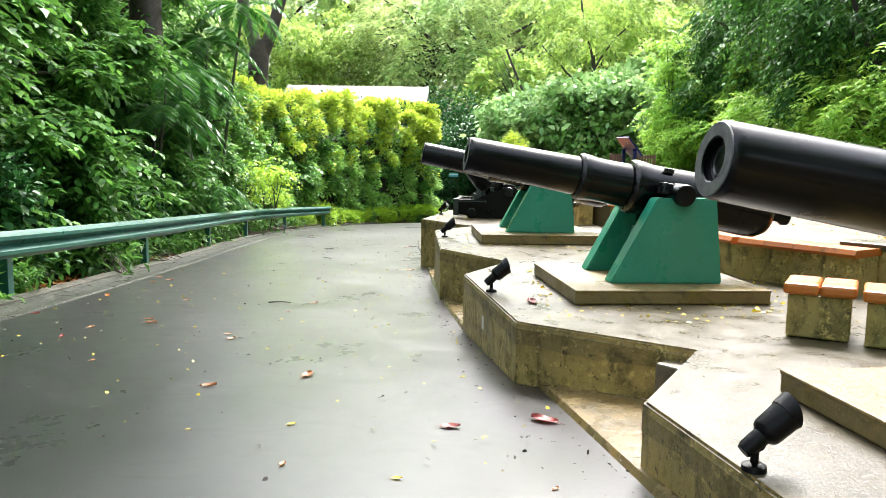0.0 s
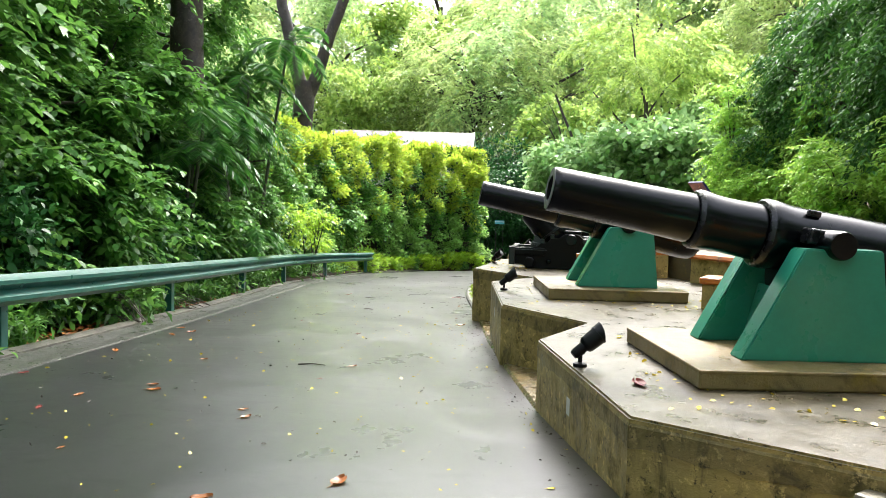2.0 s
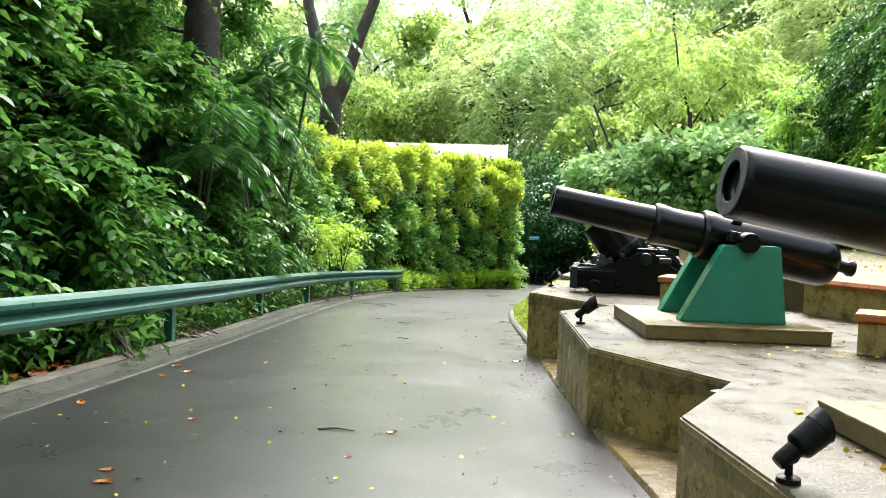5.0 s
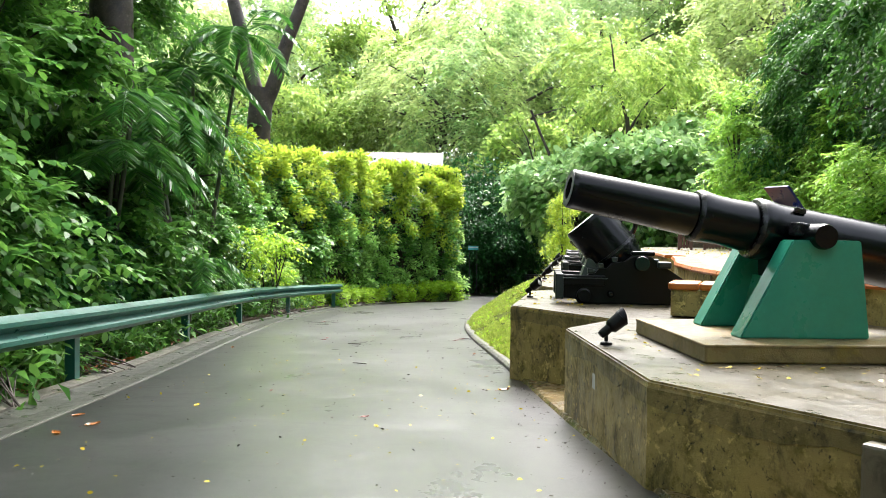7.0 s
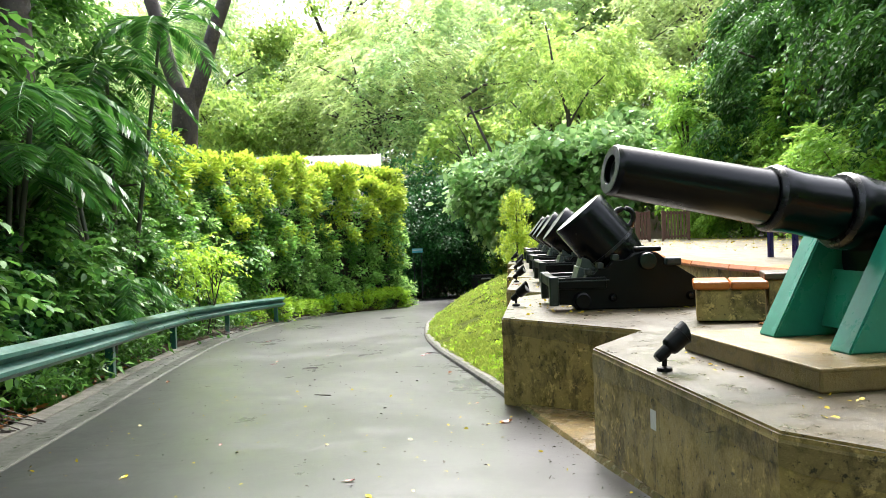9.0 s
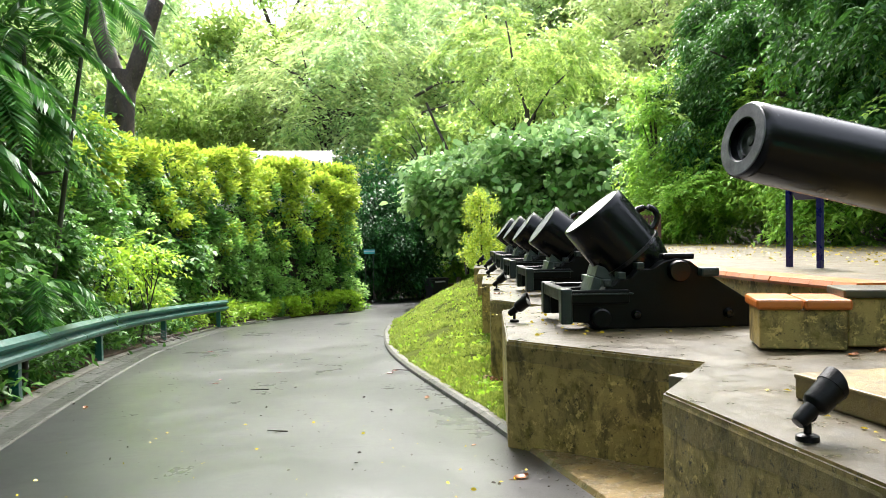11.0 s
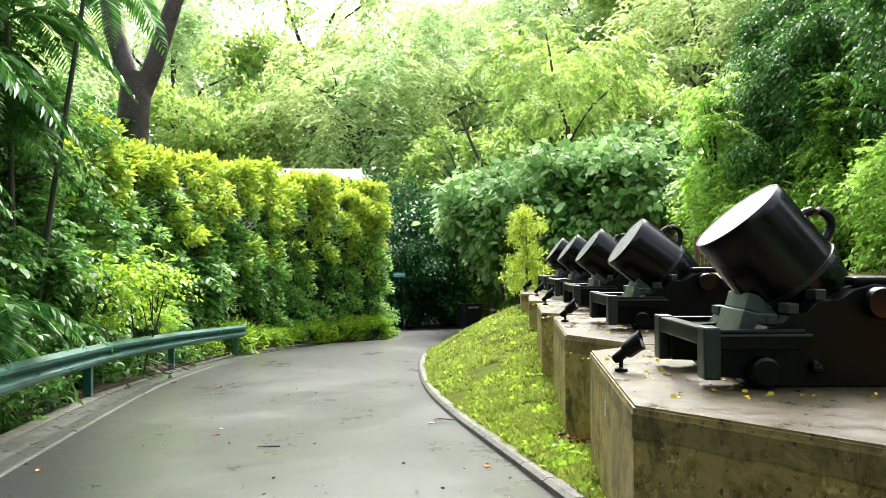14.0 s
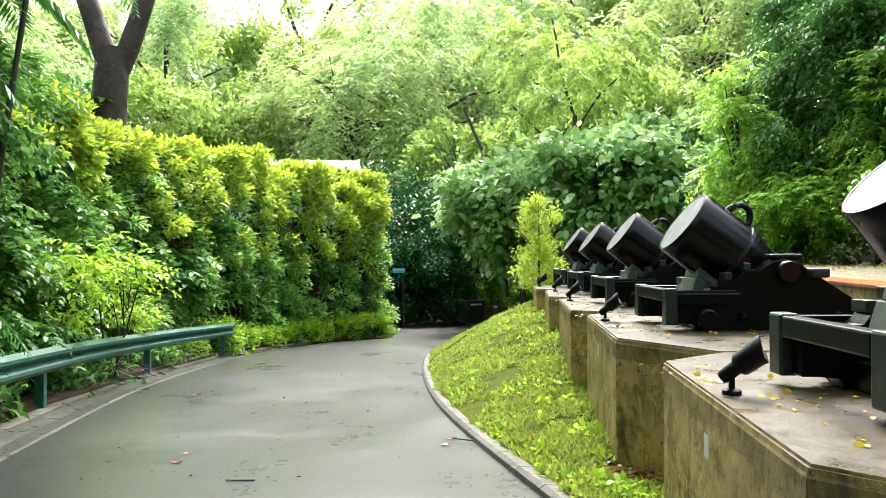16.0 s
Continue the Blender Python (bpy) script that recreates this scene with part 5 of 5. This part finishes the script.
part("crown", leaf_mesh("crown", base, np.c_[np.cos(ang) * 0.5, np.sin(ang) * 0.5, np.full(n, 0.55)] + rng.normal(size=(n, 3)) * 0.5, rng.uniform(0.05, 0.10, n), 0.45, F_GOLD, 0.1, rng), F_GOLD, con)

# grass
rng = np.random.default_rng(82)
n = 76000
ysr = 14.85 + 26 * rng.random(n) ** 1.7
vs = rng.random(n)
P = np.array([lawn_point(y, v) for y, v in zip(ysr, vs)])
P[:, 2] -= 0.01
bare = np.array([noise.noise((p[0] * 0.9, p[1] * 0.7, 4.0)) + 0.5 * noise.noise((p[0] * 2.6, p[1] * 2.2, 9.0)) for p in P]) > 0.34
bare |= (vs > 0.74 + 0.1 * np.sin(ysr * 3.1)) & (ysr < 18.6) & (rng.random(n) < 0.85)
P = P[~bare]
n = len(P)
lush = np.array([0.75 + 0.6 * noise.noise((p[0] * 3.1, p[1] * 3.1, 6.0)) for p in P])
way = rng.normal(size=(n, 3)) * 0.6 + np.array([0, 0, 1.0])
me = leaf_mesh("grass", P, way, lush * rng.uniform(0.04, 0.12, n), 0.4, F_GRASS, 0.1, rng)
tagged(part("grass", me, F_GRASS), "short bright green grass blades on the bank", "grass", kind="stuff")

n = 5200
Q = P[rng.integers(0, len(P), n)] + np.array([0, 0, 0.03])
Q = Q[np.array([noise.noise((q[0] * 1.9, q[1] * 1.9, 15.0)) for q in Q]) > 0.02]
me = leaf_mesh("ground_cover", Q, rng.normal(size=Q.shape) + np.array([0, 0, 0.5]), rng.uniform(0.04, 0.085, len(Q)), 0.7, F_LIME, 0.1, rng)
tagged(part("ground_cover", me, F_LIME), "small round-leaved weeds among the grass", "ground cover", kind="stuff")

# ---- house behind the hedge ----
house = thing("house", "low house with a grey tiled roof behind the hedge", "house", at=pose(-6.2, 53, -2.1))
part("wall", boxed((-4.2, -2.4, 0), (4.2, 2.6, 6.6), 0.02), PLASTER, house)
bm = bmesh.new()
sec = [(-3.2, 6.5), (0.0, 8.05), (3.2, 6.5), (3.2, 6.35), (0.0, 7.9), (-3.2, 6.35)]
lo, hi = [bm.verts.new((-4.9, y, z)) for y, z in sec], [bm.verts.new((4.3, y, z)) for y, z in sec]
bm.faces.new(lo), bm.faces.new(hi[::-1])
for i in range(6):
    bm.faces.new((lo[i], lo[(i + 1) % 6], hi[(i + 1) % 6], hi[i]))
roof = part("roof", bm, ROOF, house)
for i in range(30):
    part("roof_rib", sweep(bmesh.new(), [(-4.8 + 0.31 * i, -3.22, 6.5), (-4.8 + 0.31 * i, 0, 8.06)], [(-0.02, 0), (0.02, 0), (0.02, 0.03), (-0.02, 0.03)]), ROOF, roof)
part("barge_board", sweep(bmesh.new(), [(4.33, -3.25, 6.42), (4.33, 0, 7.98), (4.33, 3.25, 6.42)], [(-0.03, -0.12), (0.03, -0.12), (0.03, 0.12), (-0.03, 0.12)]), WHITE, house, "white painted barge board")

# ---- sign, fence, bin, bollard ----
sign = thing("information_sign", "slanted information panel on two dark blue posts", "sign", at=pose(3.75, 17.3, 0.80, 0, 0, 110))
for u in (-0.21, 0.21):
    part("post", boxed((u - 0.03, -0.03, -0.02), (u + 0.03, 0.03, 0.98), 0.004), BLUE, sign)
panel = part("panel", boxed((-0.24, -0.26, -0.02), (0.24, 0.26, 0.02), 0.006), BLUE, sign, at=pose(0, 0, 1.02, 48, 0, 0))
part("panel_face", boxed((-0.21, -0.23, 0.0205), (0.21, 0.23, 0.024)), SIGN_FACE, panel, "faded printed sign face", at=pose(0, 0, 0))

fence = thing("fence", "weathered brown upright slat fence beyond the terrace", "fence", at=pose(6.5, 30.0, 0.80, 0, 0, 6))
for a, wide, n in ((-0.68, 0.40, 4), (0.15, 0.84, 8)):
    for u in (a, a + wide):
        part("post", boxed((u - 0.03, -0.03, -0.05), (u + 0.03, 0.03, 0.92), 0.005), WOOD, fence)
    for w in (0.1, 0.8):
        part("rail", boxed((a + 0.03, -0.02, w), (a + wide - 0.03, 0.02, w + 0.06)), WOOD, fence)
    for i in range(n):
        u = a + 0.06 + (wide - 0.12) * i / (n - 1)
        part("slat", boxed((u - 0.03, -0.038, 0.05), (u + 0.03, -0.022, 0.90), 0.003), WOOD, fence)

bin_ob = thing("wheeled_bin", "black wheeled rubbish bin at the bend of the road", "bin", at=pose(3.5, 49.6, road_z(49.6) + 0.002, 0, 0, 20))
bm = bmesh.new()
lo = [bm.verts.new((sx * 0.42, sy * 0.36, 0.1)) for sx, sy in ((-1, -1), (1, -1), (1, 1), (-1, 1))]
hi = [bm.verts.new((sx * 0.52, sy * 0.46, 1.1)) for sx, sy in ((-1, -1), (1, -1), (1, 1), (-1, 1))]
bm.faces.new(lo[::-1]), bm.faces.new(hi)
for i in range(4):
    bm.faces.new((lo[i], lo[(i + 1) % 4], hi[(i + 1) % 4], hi[i]))
bmesh.ops.bevel(bm, geom=list(bm.edges), offset=0.03, segments=2, affect="EDGES")
part("bin_body", bm, BIN, bin_ob, smooth=True)
part("lid", boxed((-0.55, -0.49, 1.11), (0.55, 0.49, 1.2), 0.03), BIN, bin_ob)
part("label_strip", boxed((-0.3, -0.47, 0.98), (0.3, -0.462, 1.06)), WHITE, bin_ob, "pale label strip")
for s in (-1, 1):
    part("wheel", lathe(bmesh.new(), [(-0.03, 0.0), (-0.03, 0.1), (0.03, 0.1), (0.03, 0.0)], 20, pose(s * 0.36, 0.34, 0.1)), BIN, bin_ob)

kerbwall = thing("low_wall", "low ochre concrete wall on the far side of the road", "wall")
part("wall_body", sweep(bmesh.new(), [(4.4, 52.2, -2.95), (6.4, 53.4, -3.05), (9.3, 57.5, -3.3), (14, 64, -3.8)], [(-0.12, 0), (0.12, 0), (0.12, 1.35), (-0.12, 1.35)]), CONC_APRON, kerbwall)
boll = thing("bollard", "short pale wooden bollard by the low wall", "bollard", at=pose(4.95, 51.2, road_z(51.2)))
part("bollard_post", lathe(bmesh.new(), [(0.0, 0.0), (0.0, 0.13), (1.15, 0.13), (1.2, 0.1), (1.22, 0.0)], 14, pose(0, 0, 0, 0, -90, 0)), PAVING, boll, smooth=True)
part("reflector_band", lathe(bmesh.new(), [(0.8, 0.131), (0.8, 0.136), (0.92, 0.136), (0.92, 0.131)], 14, pose(0, 0, 0, 0, -90, 0)), WHITE, boll, "pale band")
board = thing("teal_board", "teal and white board half hidden by dark leaves", "board", at=pose(-0.05, 48.5, road_z(48.5), 0, 0, 5))
part("board_panel", boxed((-0.28, -0.03, 2.5), (0.28, 0.03, 2.72), 0.01), TEAL, board)
part("stripe", boxed((-0.27, -0.036, 2.62), (0.27, -0.031, 2.66)), WHITE, board)
for u in (-0.2, 0.2):
    part("leg", boxed((u - 0.02, -0.02, 0.0), (u + 0.02, 0.02, 2.5)), BIN, board)


# ---- fallen leaves, petals, twigs ----
def fallen(x, y, size, turn, material, label, category="leaf", z=None):
    """One curled fallen leaf lying on the ground."""
    bm = bmesh.new()
    n = 6
    rows = []
    for i in range(n + 1):
        u = i / n
        w = 0.29 * math.sin(math.pi * min(u * 0.94 + 0.03, 1)) ** 0.8
        rows.append([bm.verts.new(((u - 0.5) * size, s * w * size, size * (0.03 + 0.055 * s * s * (1 + u) + 0.14 * (u - 0.5) ** 2 + 0.03 * math.sin(9 * u + 5 * s + turn)))) for s in (-1, -0.5, 0, 0.5, 1)])
    for a, b in zip(rows, rows[1:]):
        for i in range(4):
            bm.faces.new((a[i], a[i + 1], b[i + 1], b[i]))
    tube(bm, [(-0.5 * size, 0, 0.05 * size), (-0.8 * size, 0.03 * size, 0.04 * size)], 0.012 * size, 5)
    ob = new("fallen_leaf", finish(bm, "fallen_leaf", material, True))
    zz = (road_z(y) + 0.03 * math.sin(math.pi * min(max((x - left_in(y)) / (right_x(y) - left_in(y)), 0), 1)) if z is None else z) + 0.002
    ob.matrix_basis = pose(x, y, zz, 0, 0, turn)
    return tagged(ob, label, category, "fallen leaves")


LEAVES = [
    # x, y, size, turn, kind
    (-1.42, 5.43, 0.12, 20, 0), (-0.86, 5.79, 0.15, 70, 0), (0.12, 4.71, 0.13, 10, 2), (0.65, 4.9, 0.19, 150, 2), (-2.81, 8.0, 0.1, 10, 0), (-4.0, 9.75, 0.14, 130, 0),
    (-4.1, 8.34, 0.1, 40, 2), (-2.48, 6.11, 0.06, 60, 0), (-0.73, 4.66, 0.06, 30, 1), (-0.64, 4.04, 0.06, 80, 0), (-1.83, 7.26, 0.08, 30, 0), (-3.18, 7.05, 0.09, 100, 2),
    (0.2, 5.93, 0.05, 10, 1), (-0.11, 3.91, 0.06, 5, 1), (0.58, 3.86, 0.05, 45, 0), (-2.71, 7.79, 0.12, 15, 0), (-1.74, 7.04, 0.1, 50, 0), (-4.02, 11.19, 0.12, 140, 0),
    (-2.92, 9.37, 0.08, 20, 0), (-1.45, 9.33, 0.1, 33, 0), (-1.56, 8.14, 0.05, 77, 1), (-3.15, 7.51, 0.1, 66, 0), (-1.6, 8.6, 0.05, 10, 2), (-3.9, 11.5, 0.14, 44, 0), (-4.2, 11.9, 0.12, 35, 0),
    (-2.94, 13.25, 0.06, 85, 2), (-1.87, 11.94, 0.08, 12, 2), (-1.74, 11.57, 0.07, 120, 1), (-3.39, 12.39, 0.08, 70, 1), (-0.62, 13.69, 0.15, 25, 0), (-4.55, 17.6, 0.12, 95, 0), (-0.98, 19.85, 0.12, 15, 2),
    (-3.37, 19.4, 0.08, 55, 2), (-0.75, 14.74, 0.06, 35, 0), (-3.37, 19.03, 0.1, 5, 2), (-2.63, 19.96, 0.06, 5, 2), (-2.68, 21.05, 0.05, 60, 2), (-1.08, 19.55, 0.12, 30, 2), (-0.83, 17.24, 0.12, 70, 0), (-4.16, 23.7, 0.12, 20, 2),
]
KIND = ((F_BROWN, "curled orange brown fallen leaf on wet asphalt"), (F_YELLOW, "small yellow fallen leaf on wet asphalt"), (F_RED, "dark red brown fallen leaf on wet asphalt"))
for x, y, size, turn, k in LEAVES:
    fallen(x, y, 0.85 * size, turn, *KIND[k])
for x, y, z, size, k in ((0.72, 6.5, 0.49, 0.14, 2), (1.75, 13.3, 0.46, 0.12, 0), (1.45, 13.2, 0.46, 0.1, 0), (0.85, 8.1, 0.49, 0.08, 1), (0.35, 19.0, 0.44, 0.1, 0)):
    fallen(x, y, size, 40 * k + 20, KIND[k][0], "fallen leaf lying on the concrete platform", z=z)


def litter(name, label, category, seed, n, spot, size, width, material):
    rng = np.random.default_rng(seed)
    P = np.array([spot(rng) for _ in range(n)])
    way = rng.normal(size=(n, 3)) * np.array([1, 1, 0.12])
    me = leaf_mesh(name, P, way, rng.uniform(*size, n), width, material, 0.1, rng)
    tagged(part(name, me, material), label, category, kind="stuff")


def on_platform(rng):
    V, C, J, top = PLATFORMS[int(rng.integers(1, 6))]
    return (V[0] + rng.uniform(0.25, 2.4), rng.uniform(V[1] + 0.05, C[1]), top + 0.006)


litter("petals", "yellow petals scattered over the concrete platforms", "petals", 91, 900, on_platform, (0.02, 0.042), 0.7, F_YELLOW)
litter("terrace_petals", "yellow petals strewn over the terrace", "petals", 92, 1600, lambda r: (r.uniform(4.3, 11), r.uniform(8, 31), 0.806), (0.03, 0.07), 0.7, F_YELLOW)
litter("road_debris", "dark leaf crumbs and twig bits on the road", "debris", 93, 700, lambda r: (lambda y: (r.uniform(left_in(y) + 0.1, right_x(y) - 0.05), y, road_z(y) + 0.034))(r.uniform(2.5, 30)), (0.012, 0.04), 0.5, TWIG)
litter("yellow_bits", "tiny yellow leaf bits on the road", "debris", 94, 240, lambda r: (lambda y: (r.uniform(left_in(y) + 0.1, right_x(y) - 0.05), y, road_z(y) + 0.034))(r.uniform(2.5, 16)), (0.015, 0.04), 0.6, F_YELLOW)
litter("verge_litter", "brown leaf litter along the kerb", "leaf litter", 95, 1500, lambda r: (lambda y: (left_out(y) - r.uniform(0.02, 0.7), y, road_z(y) - 0.02))(r.uniform(3, 33)), (0.05, 0.12), 0.5, F_BROWN)
litter("lawn_foot_litter", "dead brown leaves on bare soil under the platform wall", "leaf litter", 97, 420, lambda r: tuple(lawn_point(r.uniform(14.9, 18.8), r.uniform(0.5, 0.95)) + Vector((0, 0, 0.012))), (0.03, 0.085), 0.55, F_BROWN)
litter("gutter_debris", "dark debris along the platform edge of the road", "debris", 96, 320, lambda r: (lambda y: (right_x(y) - abs(r.normal()) * 0.22, y, road_z(y) + 0.012))(r.uniform(3, 14.5)), (0.01, 0.032), 0.4, TWIG)

for x, y, ln, turn in ((-1.84, 9.3, 0.26, 5), (-0.92, 19.7, 0.25, 150), (-2.35, 15.62, 0.2, 160), (-2.75, 18.3, 0.22, 175)):
    ob = thing("twig", "thin broken twig lying on the wet road", "twig", "twigs on the road", at=pose(x, y, road_z(y) + 0.035, 0, 0, turn))
    part("twig_stem", tube(bmesh.new(), [(-ln / 2, 0, 0), (0, 0.02, 0.006), (ln / 2, -0.01, 0)], [0.008, 0.007, 0.004], 6), TWIG, ob)
